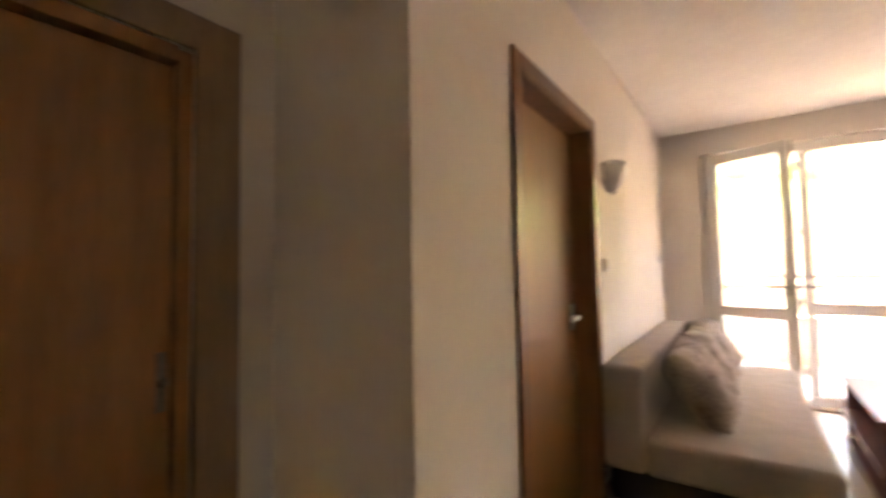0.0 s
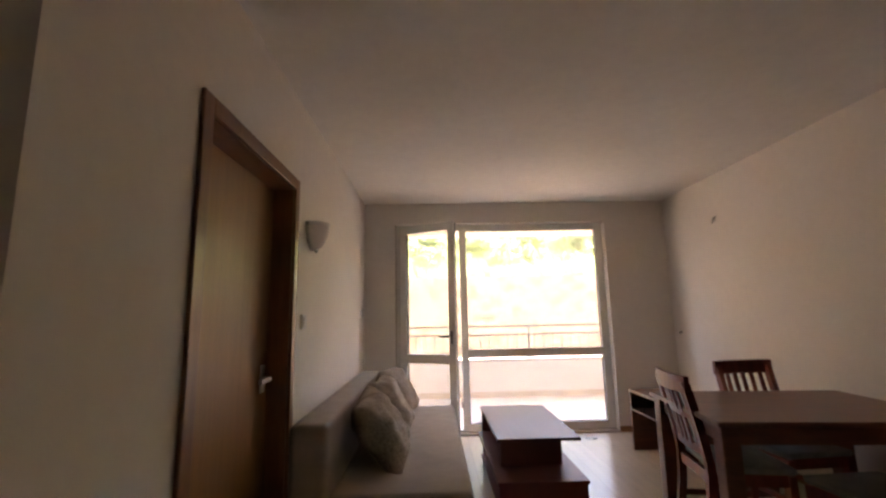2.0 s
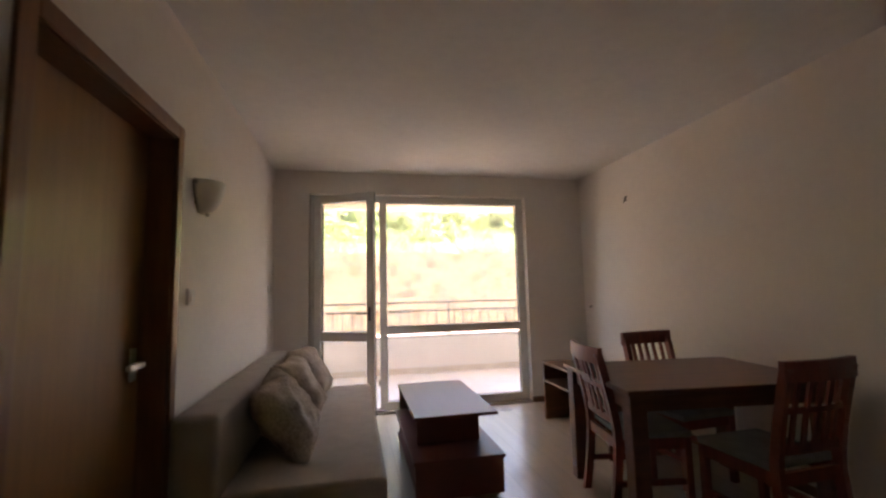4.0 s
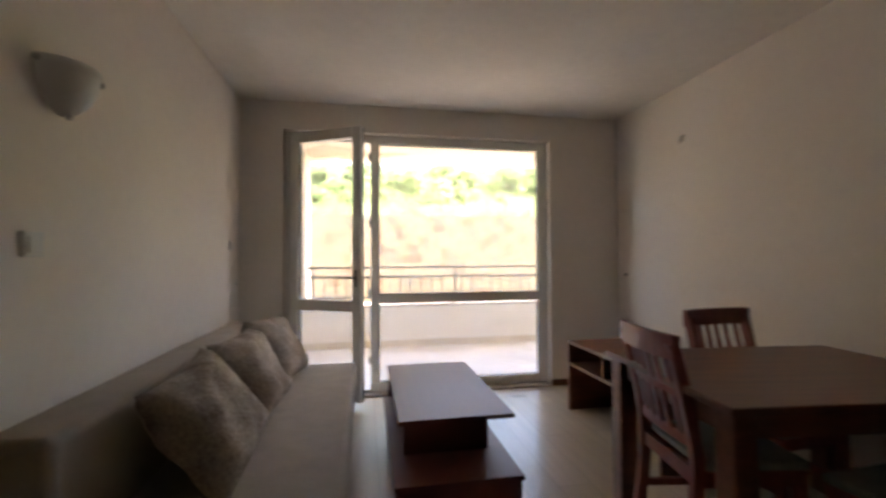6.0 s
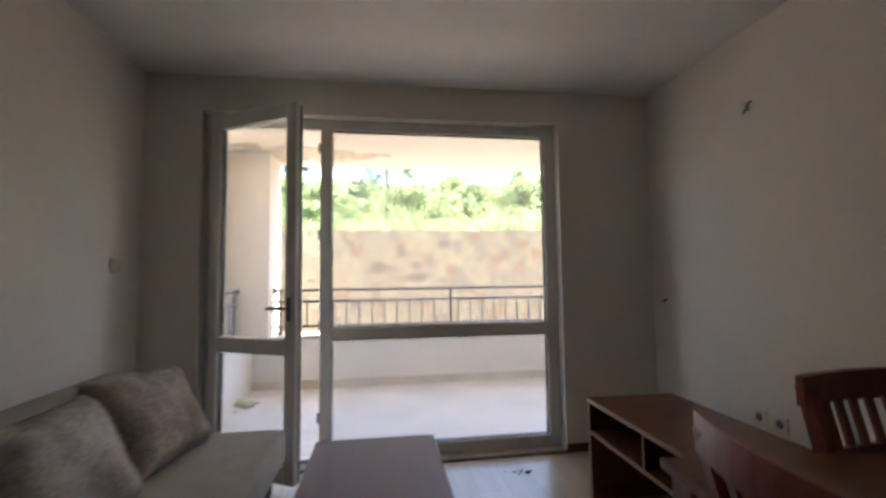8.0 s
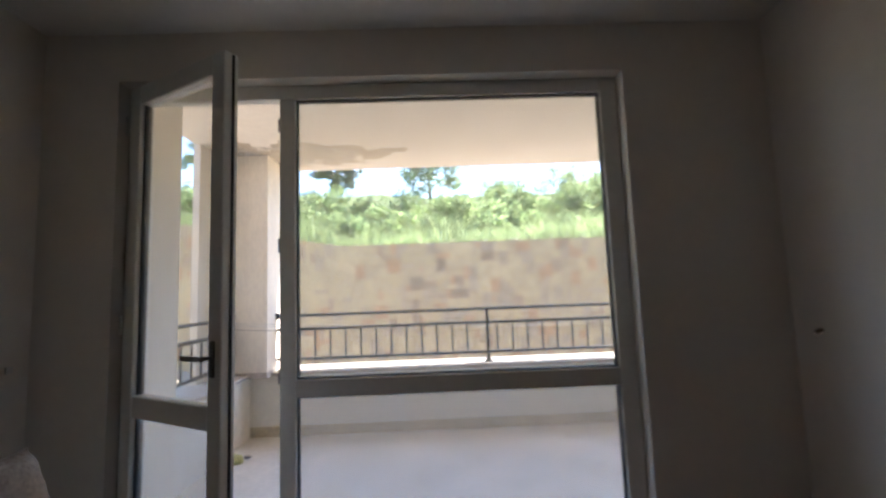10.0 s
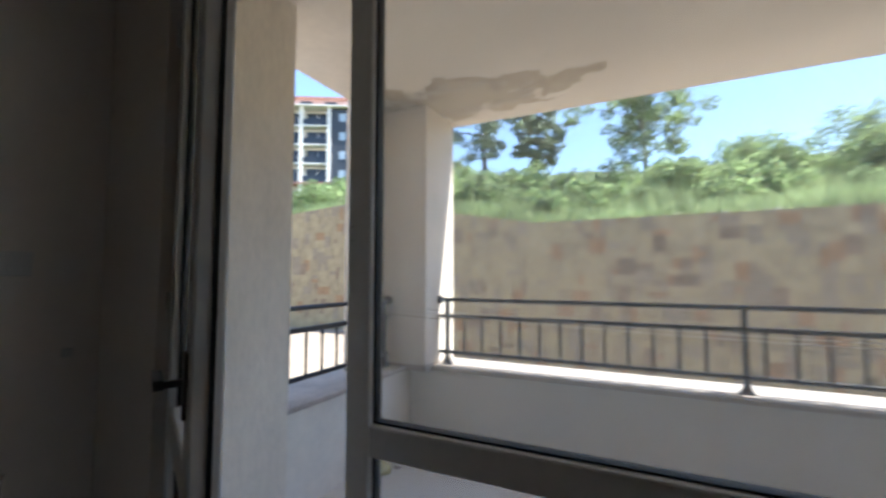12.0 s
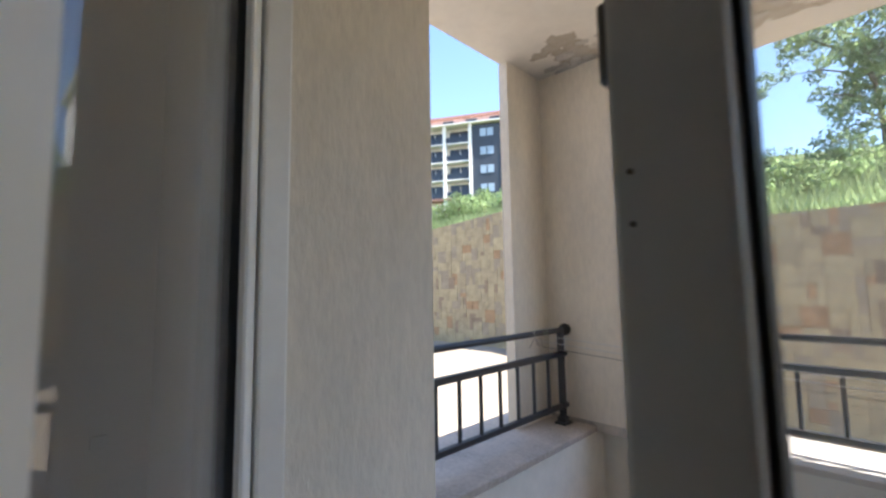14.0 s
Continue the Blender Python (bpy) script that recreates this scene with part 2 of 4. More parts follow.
# ---- building helpers ----
def add_box(bm, x0, x1, y0, y1, z0, z1, m=None):
    vs = [bm.verts.new((x, y, z)) for x in (x0, x1) for y in (y0, y1) for z in (z0, z1)]
    if m is not None:
        for v in vs:
            v.co = m @ v.co
    for f in ((0, 1, 3, 2), (4, 6, 7, 5), (0, 4, 5, 1), (2, 3, 7, 6), (0, 2, 6, 4), (1, 5, 7, 3)):
        bm.faces.new([vs[i] for i in f])
    return vs


def boxes(*spans, bevel=0.0, seg=2, m=None):
    bm = bmesh.new()
    for sp in spans:
        add_box(bm, *sp, m=m)
    if bevel:
        bmesh.ops.bevel(bm, geom=list(bm.edges), offset=bevel, segments=seg, profile=0.5, affect="EDGES")
    return bm


def mesh_of(bm, name, material, smooth=False):
    bmesh.ops.recalc_face_normals(bm, faces=list(bm.faces))
    me = bpy.data.meshes.new(name)
    bm.to_mesh(me)
    bm.free()
    for p in me.polygons:
        p.use_smooth = smooth
    me.materials.append(material)
    return me


def part(name, bm, material, parent, label="", smooth=False):
    ob = new(name, mesh_of(bm, name, material, smooth))
    ob.parent = parent
    return tagged(ob, label)


def thing(name, m, label, category, group=""):
    ob = new(name)
    ob.empty_display_size = 0.1
    ob.matrix_basis = m
    return tagged(ob, label, category, group)


def setting(name, bm, material, label="", category=""):
    return tagged(new(name, mesh_of(bm, name, material)), label, category, kind="structure")


def tube(points, radius, sides=8, radii=None):
    """A round bar along points."""
    bm = bmesh.new()
    rings = []
    pts = [Vector(p) for p in points]
    a = (pts[1] - pts[0]).orthogonal()
    for i, p in enumerate(pts):
        d = (pts[min(i + 1, len(pts) - 1)] - pts[max(i - 1, 0)]).normalized()
        a = (a - d * a.dot(d)).normalized()
        b = d.cross(a)
        r = radii[i] if radii else radius
        rings.append([bm.verts.new(p + r * (math.cos(k * math.tau / sides) * a + math.sin(k * math.tau / sides) * b)) for k in range(sides)])
    for q, w in zip(rings, rings[1:]):
        for k in range(sides):
            bm.faces.new((q[k], q[(k + 1) % sides], w[(k + 1) % sides], w[k]))
    bm.faces.new(rings[0])
    bm.faces.new(rings[-1])
    return bm


def ball(radius, at=(0, 0, 0), u=14, v=9, squash=(1, 1, 1)):
    bm = bmesh.new()
    bmesh.ops.create_uvsphere(bm, u_segments=u, v_segments=v, radius=radius, matrix=Matrix.Translation(at) @ Matrix.Diagonal((*squash, 1)))
    return bm


# ---- the room ----
XL, XR, YW, H = -0.555, 2.985, 4.815, 2.61
YE, YO, YB = 0.742, 4.985, -1.35          # end of the long wall, outer face, back of the hall
XH = -1.15                                # hall wall with the dark door
setting("floor", boxes((-1.4, XR + 0.2, YB - 0.15, 4.86, -0.12, 0.0)), LAMINATE, "pale beige laminate plank floor with dull sheen", "floor")
setting("ceiling", boxes((-1.4, XR + 0.2, YB - 0.15, YO, H, H + 0.14)), CEILING, "plain off-white painted plaster ceiling", "ceiling")
setting("wall_left", boxes((XL - 0.17, XL, YE, 1.378, 0, H), (XL - 0.17, XL, 2.322, YW, 0, H), (XL - 0.17, XL, 1.378, 2.322, 2.05, H),
                           (XH - 0.15, XL - 0.17, YE, YE + 0.13, 0, H)), PLASTER, "cream painted plaster wall with a door", "wall")
setting("wall_hall", boxes((XH - 0.15, XH, YB, -0.22, 0, H), (XH - 0.15, XH, 0.51, YE, 0, H), (XH - 0.15, XH, -0.22, 0.51, 1.92, H)), PLASTER, "cream hall wall beside a dark door", "wall")
# added slabs, hidden by the shut doors, that keep light from leaking in
setting("light_stop_hall_door", boxes((XH - 0.21, XH - 0.151, -0.40, 0.75, 0, H)), PLASTER, "unseen slab added to stop light behind the hall door", "wall")
setting("light_stop_door", boxes((XL - 0.24, XL - 0.171, 1.25, 2.45, 0, H)), PLASTER, "unseen slab added to stop light behind the door", "wall")
setting("wall_right", boxes((XR, XR + 0.15, YB, YW, 0, H)), PLASTER, "plain cream painted plaster wall", "wall")
setting("wall_back", boxes((XH - 0.15, XR + 0.15, YB - 0.15, YB, 0, H)), PLASTER, "plain cream plaster wall closing the hall", "wall")
OX0, OX1, OZ0, OZ1 = -0.200, 2.263, 0.018, 2.368
setting("wall_window", boxes((-2.6, OX0, YW, YO, -0.3, 3.2), (OX1, 6.5, YW, YO, -0.3, 3.2), (OX0, OX1, YW, YO, OZ1, 3.2), (OX0, OX1, YW, YO, -0.3, 0.0)),
        PLASTER, "cream plaster wall round a wide balcony window", "wall")
setting("window_sill", boxes((OX0 + 0.002, OX1 - 0.002, YW - 0.012, YO, 0.001, OZ0), bevel=0.004), CAPSTONE, "pale stone threshold under the balcony window", "threshold")
base = [("baseboard", (OX1, XR, YW - 0.014, YW - 0.001, 0, 0.06)), ("baseboard", (XL, OX0, YW - 0.014, YW - 0.001, 0, 0.06)),
        ("baseboard", (XR - 0.014, XR - 0.001, YB, YW - 0.015, 0, 0.06)), ("baseboard", (XL + 0.001, XL + 0.014, 2.37, YW - 0.015, 0, 0.06)),
        ("baseboard", (XL + 0.001, XL + 0.014, YE, 1.322, 0, 0.06))]
for nm, sp in base:
    setting(nm, boxes(sp, bevel=0.003), TRIMWOOD, "brown wooden skirting board along the wall", "baseboard")


def lever(parent, m, material, length=0.12, side=1, label="lever handle"):
    """A plate or rosette with a neck and a lever, on the plane x = 0, pointing along +x."""
    bm = boxes((0.0, 0.008, -0.025, 0.025, -0.07, 0.07), bevel=0.003)
    add_box(bm, 0.008, 0.05, -0.01, 0.01, -0.01, 0.01)
    add_box(bm, 0.036, 0.054, *(sorted((-0.01, side * length))), -0.011, 0.011)
    bm.transform(m)
    return part("door_handle", bm, material, parent, label)


# interior door in its frame, shut, set back in the wall
door = thing("door_1", pose(0, 0, 0), "closed brown oak veneer door in a stained frame", "door")
tagged(door, kind="structure")
part("casing", boxes((XL, XL + 0.016, 1.322, 1.392, 0, 2.102), (XL, XL + 0.016, 2.308, 2.368, 0, 2.102), (XL, XL + 0.016, 1.392, 2.308, 2.034, 2.102), bevel=0.005), TRIMWOOD, door, "stained wooden casing")
part("jamb", boxes((XL - 0.165, XL - 0.001, 1.379, 1.398, 0, 2.03), (XL - 0.165, XL - 0.001, 2.302, 2.321, 0, 2.03), (XL - 0.165, XL - 0.001, 1.379, 2.321, 2.031, 2.049),
                   (XL - 0.150, XL - 0.142, 1.398, 1.412, 0, 2.03)), TRIMWOOD, door)
leaf = part("leaf", boxes((XL - 0.152, XL - 0.110, 1.40, 2.30, 0.006, 2.025), bevel=0.003), DOORWOOD, door, "plain oak veneer leaf")
lever(leaf, pose(XL - 0.110, 2.235, 1.0), METAL, 0.125, -1, "satin steel lever handle")

# dark door of the hall
hall_door = thing("door_2", pose(0, 0, 0), "closed brown wooden hall door in a wide brown casing", "door")
tagged(hall_door, kind="structure")
part("casing", boxes((XH, XH + 0.016, 0.487, 0.62, 0, 2.02), (XH, XH + 0.016, -0.30, -0.18, 0, 2.02), (XH, XH + 0.016, -0.18, 0.487, 1.915, 2.02), bevel=0.005), HALLFRAME, hall_door)
part("jamb", boxes((XH - 0.08, XH + 0.003, 0.45, 0.486, 0, 1.905), (XH - 0.08, XH + 0.003, -0.179, -0.15, 0, 1.905), (XH - 0.08, XH + 0.003, -0.15, 0.45, 1.868, 1.914), bevel=0.003), HALLDOOR, hall_door)
hl = part("leaf", boxes((XH - 0.075, XH - 0.03, -0.145, 0.445, 0.006, 1.862), bevel=0.003), HALLDOOR, hall_door)
part("lock_plate", boxes((XH - 0.03, XH - 0.024, 0.412, 0.438, 0.90, 1.06), bevel=0.002), GREYMETAL, hl, "grey metal lock plate")
part("lock_knob", ball(0.014, (XH - 0.014, 0.425, 0.98)), GREYMETAL, hl, "round dark lock knob", True)

# ---- balcony window: fixed part, mullion and the open door leaf ----
FY0, FY1 = 4.890, 4.946
win = thing("window_1", pose(0, 0, 0), "white plastic balcony window with a wide fixed pane", "window")
tagged(win, kind="structure")
part("window_frame", boxes((OX0 + 0.002, -0.105, FY0, FY1, OZ0, OZ1 - 0.002), (2.175, OX1 - 0.002, FY0, FY1, OZ0, OZ1 - 0.002),
                           (-0.105, 2.175, FY0, FY1, 2.293, OZ1 - 0.002), (0.545, 2.175, FY0, FY1, OZ0, 0.098), (-0.105, 0.545, FY0, FY1, OZ0, 0.045), bevel=0.006), PVC, win)
part("mullion", boxes((0.545, 0.622, FY0 - 0.002, FY1 + 0.002, 0.098, 2.293), bevel=0.006), PVC, win)
part("transom", boxes((0.622, 2.175, FY0 - 0.001, FY1 + 0.001, 0.822, 0.905), bevel=0.006), PVC, win)
part("gasket", boxes((0.6225, 0.628, 4.908, 4.940, 0.905, 2.293), (2.169, 2.1745, 4.908, 4.940, 0.905, 2.293), (0.628, 2.169, 4.908, 4.940, 0.9055, 0.911), (0.628, 2.169, 4.908, 4.940, 2.287, 2.2925),
                     (0.6225, 0.628, 4.908, 4.940, 0.098, 0.822), (2.169, 2.1745, 4.908, 4.940, 0.098, 0.822), (0.628, 2.169, 4.908, 4.940, 0.816, 0.8215), (0.628, 2.169, 4.908, 4.940, 0.0985, 0.104)), GASKET, win, "black rubber seal")
for z0, z1 in ((0.905, 2.293), (0.098, 0.822)):
    pane = part("pane", boxes((0.622, 2.175, 4.926, 4.932, z0, z1)), GLASS, win, "clear dusty glass")
    pane.visible_shadow = False
for z in (0.30, 0.92, 1.555, 2.17):
    part("strike_plate", boxes((0.527, 0.5448, 4.918, 4.936, z - 0.035, z + 0.035), bevel=0.003), GREYMETAL, win, "dark metal strike plate")

for z in (1.435, 1.398):
    part("screw_mark", tube([(0.560, 4.886, z), (0.560, 4.889, z)], 0.0022, 8), GREYFRAME, win, "small dark screw mark")

HINGE = pose(-0.117, 4.888, 0, 0, 0, -28.3)
DW, ST = 0.69, 0.080
bdoor = thing("door_3", HINGE, "white plastic glazed balcony door standing ajar inwards", "door")
tagged(bdoor, kind="structure")
part("leaf_frame", boxes((0.0, ST, -0.066, 0, 0.05, 2.335), (DW - ST, DW, -0.066, 0, 0.05, 2.335), (ST, DW - ST, -0.066, 0, 2.243, 2.335),
                         (ST, DW - ST, -0.066, 0, 0.05, 0.15), (ST, DW - ST, -0.064, -0.002, 0.790, 0.885), bevel=0.007), PVC, bdoor)
part("gasket", boxes((ST + 0.0005, ST + 0.006, -0.045, -0.015, 0.885, 2.243), (DW - ST - 0.006, DW - ST - 0.0005, -0.045, -0.015, 0.885, 2.243), (ST + 0.0005, ST + 0.006, -0.045, -0.015, 0.15, 0.79), (DW - ST - 0.006, DW - ST - 0.0005, -0.045, -0.015, 0.15, 0.79),
                     (DW, DW + 0.004, -0.03, -0.02, 0.06, 2.325)), GASKET, bdoor, "black rubber seal")
for z0, z1 in ((0.885, 2.243), (0.15, 0.79)):
    pane = part("pane", boxes((ST, DW - ST, -0.033, -0.027, z0, z1)), GLASS, bdoor, "clear dusty glass")
    pane.visible_shadow = False
bm = boxes((DW - 0.06, DW - 0.032, -0.074, -0.066, 1.00, 1.14), bevel=0.003)
add_box(bm, DW - 0.053, DW - 0.039, -0.115, -0.074, 1.07, 1.084)
add_box(bm, DW - 0.165, DW - 0.039, -0.125, -0.107, 1.067, 1.087)
part("door_handle", bm, GREYMETAL, bdoor, "grey metal lever handle")
for z in (0.25, 1.2, 2.15):
    part("hinge", tube([(-0.012, -0.072, z - 0.045), (-0.012, -0.072, z + 0.045)], 0.009), PVC, bdoor)


setting("threshold_strip", boxes((OX0, OX1, YW - 0.022, YW - 0.0125, 0.0, 0.006), bevel=0.001), GREYFRAME, "dark strip between floor and threshold", "threshold")

# ---- furniture ----
def rounded(x0, x1, y0, y1, z0, z1, r=0.03, seg=4):
    return boxes((x0, x1, y0, y1, z0, z1), bevel=r, seg=seg)


def make_sofa():
    s = thing("sofa", pose(0, 0, 0), "beige fabric sofa bed standing along the wall", "sofa")
    y0, y1 = 2.275, 4.47
    # near-black colour takes in the shadow of the recess under the seat
    part("base", rounded(-0.50, 0.36, y0 + 0.03, y1 - 0.03, 0.055, 0.215, 0.01), DARKBOX, s, "recessed storage base, recess shade in its dark colour")
    part("seat", rounded(-0.325, 0.425, y0, y1, 0.212, 0.405, 0.035, 5), FABRIC, s, smooth=True)
    part("backrest", rounded(-0.530, -0.322, y0, y1, 0.212, 0.755, 0.035, 5), FABRIC, s, smooth=True)
    part("seam", tube([(0.425 - 0.004, y0 + 0.03, 0.245), (0.425 - 0.004, y1 - 0.03, 0.245)], 0.005, 6), FABRIC, s)
    for y in (y0 + 0.12, y1 - 0.12):
        for x in (-0.42, 0.30):
            part("foot", tube([(x, y, 0.0), (x, y, 0.056)], 0.024, 12, [0.018, 0.026]), DARKBOX, s)


def make_cushion(m, group):
    """An oblong back cushion: pinched corners, full middle, soft creases."""
    bm = bmesh.new()
    n, w, d, t = 24, 0.315, 0.245, 0.115
    rows = {}
    for side in (1, -1):
        for i in range(n + 1):
            for j in range(n + 1):
                u, v = 2 * i / n - 1, 2 * j / n - 1
                rim = i in (0, n) or j in (0, n)
                if side < 0 and rim:
                    rows[side, i, j] = rows[1, i, j]
                    continue
                pull = 1 - 0.10 * (1 - abs(v) ** 2.2) * abs(u) ** 3 - 0.015 * noise.noise(Vector((v * 2.0, side, m.translation.y * 5)))
                pull2 = 1 - 0.10 * (1 - abs(u) ** 2.2) * abs(v) ** 3
                fat = ((1 - u ** 4) * (1 - v ** 4)) ** 0.55
                k = noise.noise(Vector((u * 2.1, v * 2.1, side * 3.0 + m.translation.y)))
                h = side * t * fat * (1 + 0.28 * k) + 0.012 * noise.noise(Vector((u * 5.0, v * 5.0, side * 2.0 - m.translation.y))) * fat
                rows[side, i, j] = bm.verts.new((w * u * pull, h, d * v * pull2))
        for i in range(n):
            for j in range(n):
                bm.faces.new((rows[side, i, j], rows[side, i + 1, j], rows[side, i + 1, j + 1], rows[side, i, j + 1]))
    c = new("cushion", mesh_of(bm, "cushion", FLORAL, True))
    c.matrix_basis = m
    return tagged(c, "beige back cushion with faded brown floral print", "cushion", group)


def make_coffee_table():
    t = thing("coffee_table", pose(0, 0, 0), "two-tier dark mahogany laminate coffee table on the floor", "coffee table")
    part("tabletop", boxes((0.650, 1.225, 2.985, 4.065, 0.440, 0.462), bevel=0.002), MAHOGANY, t)
    part("upper_panel", boxes((0.685, 1.12, 3.10, 3.12, 0.252, 0.440)), MAHOGANY, t)
    part("side_panel", boxes((1.10, 1.12, 3.12, 4.02, 0.252, 0.440)), MAHOGANY, t)
    part("end_panel", boxes((0.660, 1.215, 4.02, 4.042, 0.0, 0.440)), MAHOGANY, t)
    part("lower_top", boxes((0.620, 1.205, 2.80, 4.018, 0.230, 0.252), bevel=0.002), MAHOGANY, t)
    part("front_panel", boxes((0.630, 1.195, 2.812, 2.832, 0.018, 0.230)), MAHOGANY, t)
    part("bottom_shelf", boxes((0.640, 1.185, 2.832, 4.018, 0.040, 0.058)), MAHOGANY, t)
    for x in (0.67, 1.15):
        for y in (2.84, 3.90):
            part("foot", tube([(x, y, 0), (x, y, 0.041)], 0.018, 10), EDGE, t)


def make_tv_stand():
    s = thing("tv_stand", pose(0, 0, 0), "low dark brown laminate TV stand with open shelf", "TV stand")
    x0, x1, y0, y1 = 2.12, 2.645, 3.10, 4.20
    part("top", boxes((x0, x1, y0, y1, 0.537, 0.558), bevel=0.0015), TABLEWOOD, s)
    part("edge_band", boxes((x0 - 0.0015, x0, y0, y1, 0.538, 0.557)), EDGE, s, "pale front edge strip")
    for ya in (y0, y1 - 0.02):
        part("side_panel", boxes((x0 + 0.004, x1, ya, ya + 0.02, 0.0, 0.537)), TABLEWOOD, s)
    part("shelf", boxes((x0 + 0.004, x1 - 0.02, y0 + 0.02, y1 - 0.02, 0.365, 0.383)), TABLEWOOD, s)
    part("edge_band", boxes((x0 + 0.002, x0 + 0.004, y0 + 0.02, y1 - 0.02, 0.366, 0.382)), EDGE, s, "pale front edge strip")
    part("divider", boxes((x0 + 0.006, x1 - 0.02, 3.68, 3.698, 0.383, 0.537)), TABLEWOOD, s)
    part("back_panel", boxes((x1 - 0.018, x1 - 0.002, y0 + 0.02, y1 - 0.02, 0.06, 0.537)), TABLEWOOD, s)


def make_dining_table():
    t = thing("dining_table", pose(0, 0, 0), "brown wooden dining table with thick square legs", "dining table")
    x0, x1, y0, y1 = 1.64, 2.86, 2.10, 2.97
    t.matrix_basis = pose(x0, y0 + 0.035, 0) @ pose(0, 0, 0, 0, 0, -6) @ pose(-x0, -y0, 0)
    part("tabletop", boxes((x0, x1, y0, y1, 0.722, 0.750), bevel=0.006), TABLEWOOD, t)
    part("apron", boxes((x0 + 0.09, x1 - 0.09, y0 + 0.05, y0 + 0.07, 0.63, 0.722)), TABLEWOOD, t)
    part("apron", boxes((x0 + 0.09, x1 - 0.09, y1 - 0.07, y1 - 0.05, 0.63, 0.722)), TABLEWOOD, t)
    part("apron", boxes((x0 + 0.05, x0 + 0.07, y0 + 0.10, y1 - 0.10, 0.63, 0.722)), TABLEWOOD, t)
    part("apron", boxes((x1 - 0.07, x1 - 0.05, y0 + 0.10, y1 - 0.10, 0.63, 0.722)), TABLEWOOD, t)
    for x in (x0 + 0.02, x1 - 0.11):
        for y in (y0 + 0.02, y1 - 0.11):
            part("leg", boxes((x, x + 0.09, y, y + 0.09, 0, 0.722), bevel=0.006), TABLEWOOD, t)


def make_chair():
    """Facing +y; the seat's middle is at the origin."""
    c = thing("dining_chair", pose(0, 0, 0), "cherry-stained wooden chair with slatted back and grey seat", "chair", "chairs round the table")
    lean = lambda z: -0.20 - 0.10 * max(0.0, (z - 0.44) / 0.5) ** 1.3 - 0.05 * max(0.0, (0.40 - z) / 0.4) ** 1.5
    for x in (-0.195, 0.195):
        bm = bmesh.new()
        zs = [0, 0.12, 0.25, 0.40, 0.48, 0.60, 0.72, 0.84, 0.90]
        ring = None
        for z in zs:
            y = lean(z)
            r = [bm.verts.new((x + dx, y + dy, z)) for dx, dy in ((-0.017, -0.022), (0.017, -0.022), (0.017, 0.022), (-0.017, 0.022))]
            if ring:
                for k in range(4):
                    bm.faces.new((ring[k], ring[(k + 1) % 4], r[(k + 1) % 4], r[k]))
            else:
                bm.faces.new(r)
            ring = r
        bm.faces.new(ring)
        part("back_leg", bm, CHAIRWOOD, c)
        part("front_leg", boxes((x - 0.02, x + 0.02, 0.175, 0.215, 0, 0.42), bevel=0.004), CHAIRWOOD, c)
        part("side_rail", boxes((x - 0.012, x + 0.012, -0.18, 0.176, 0.365, 0.425)), CHAIRWOOD, c)
        part("stretcher", boxes((x - 0.01, x + 0.01, -0.20, 0.18, 0.17, 0.20)), CHAIRWOOD, c)
    part("front_rail", boxes((-0.176, 0.176, 0.183, 0.207, 0.365, 0.425)), CHAIRWOOD, c)
    part("back_rail", boxes((-0.176, 0.176, -0.212, -0.19, 0.365, 0.425)), CHAIRWOOD, c)
    part("seat", rounded(-0.215, 0.215, -0.182, 0.225, 0.426, 0.462, 0.014, 3), SEATPAD, c, "grey upholstered seat", True)

    def cross(name, z0, z1, bow, x=0.178, thick=0.011):
        bm = bmesh.new()
        prev = None
        for i in range(9):
            u = -1 + i / 4
            y = lean((z0 + z1) / 2) - bow * (1 - u * u)
            r = [bm.verts.new((x * u, y + dy, z)) for dy, z in ((-thick, z0), (thick, z0), (thick, z1), (-thick, z1))]
            if prev:
                for k in range(4):
                    bm.faces.new((prev[k], prev[(k + 1) % 4], r[(k + 1) % 4], r[k]))
            else:
                bm.faces.new(r)
            prev = r
        bm.faces.new(prev)
        part(name, bm, CHAIRWOOD, c)
    cross("top_rail", 0.845, 0.937, 0.028, 0.222, 0.013)
    cross("cross_rail", 0.695, 0.722, 0.02, 0.18, 0.008)
    cross("lower_rail", 0.505, 0.55, 0.012)
    for i in range(5):
        x = -0.128 + 0.064 * i
        u = x / 0.178
        pts = [(x, lean(z) - 0.02 * (1 - u * u), z) for z in (0.54, 0.66, 0.76, 0.855)]
        bm = bmesh.new()
        prev = None
        for q in pts:
            r = [bm.verts.new((q[0] + dx, q[1] + dy, q[2])) for dx, dy in ((-0.013, -0.006), (0.013, -0.006), (0.013, 0.006), (-0.013, 0.006))]
            if prev:
                for k in range(4):
                    bm.faces.new((prev[k], prev[(k + 1) % 4], r[(k + 1) % 4], r[k]))
            prev = r
        part("slat", bm, CHAIRWOOD, c)
    return c


make_sofa()
make_cushion(pose(-0.120, 2.855, 0.598, -35, -3, 92), "sofa cushions")
make_cushion(pose(-0.125, 3.510, 0.600, -33, 2, 88), "sofa cushions")
make_cushion(pose(-0.115, 4.125, 0.602, -32, 4, 85), "sofa cushions")
make_coffee_table()
make_tv_stand()
make_dining_table()
chair = make_chair()
chair.matrix_basis = pose(1.957, 2.545, 0, 0, 0, -99)
copy_thing(chair, pose(2.487, 2.776, 0, 0, 0, 185))
copy_thing(chair, pose(2.33, 2.02, 0, 0, 0, 3))


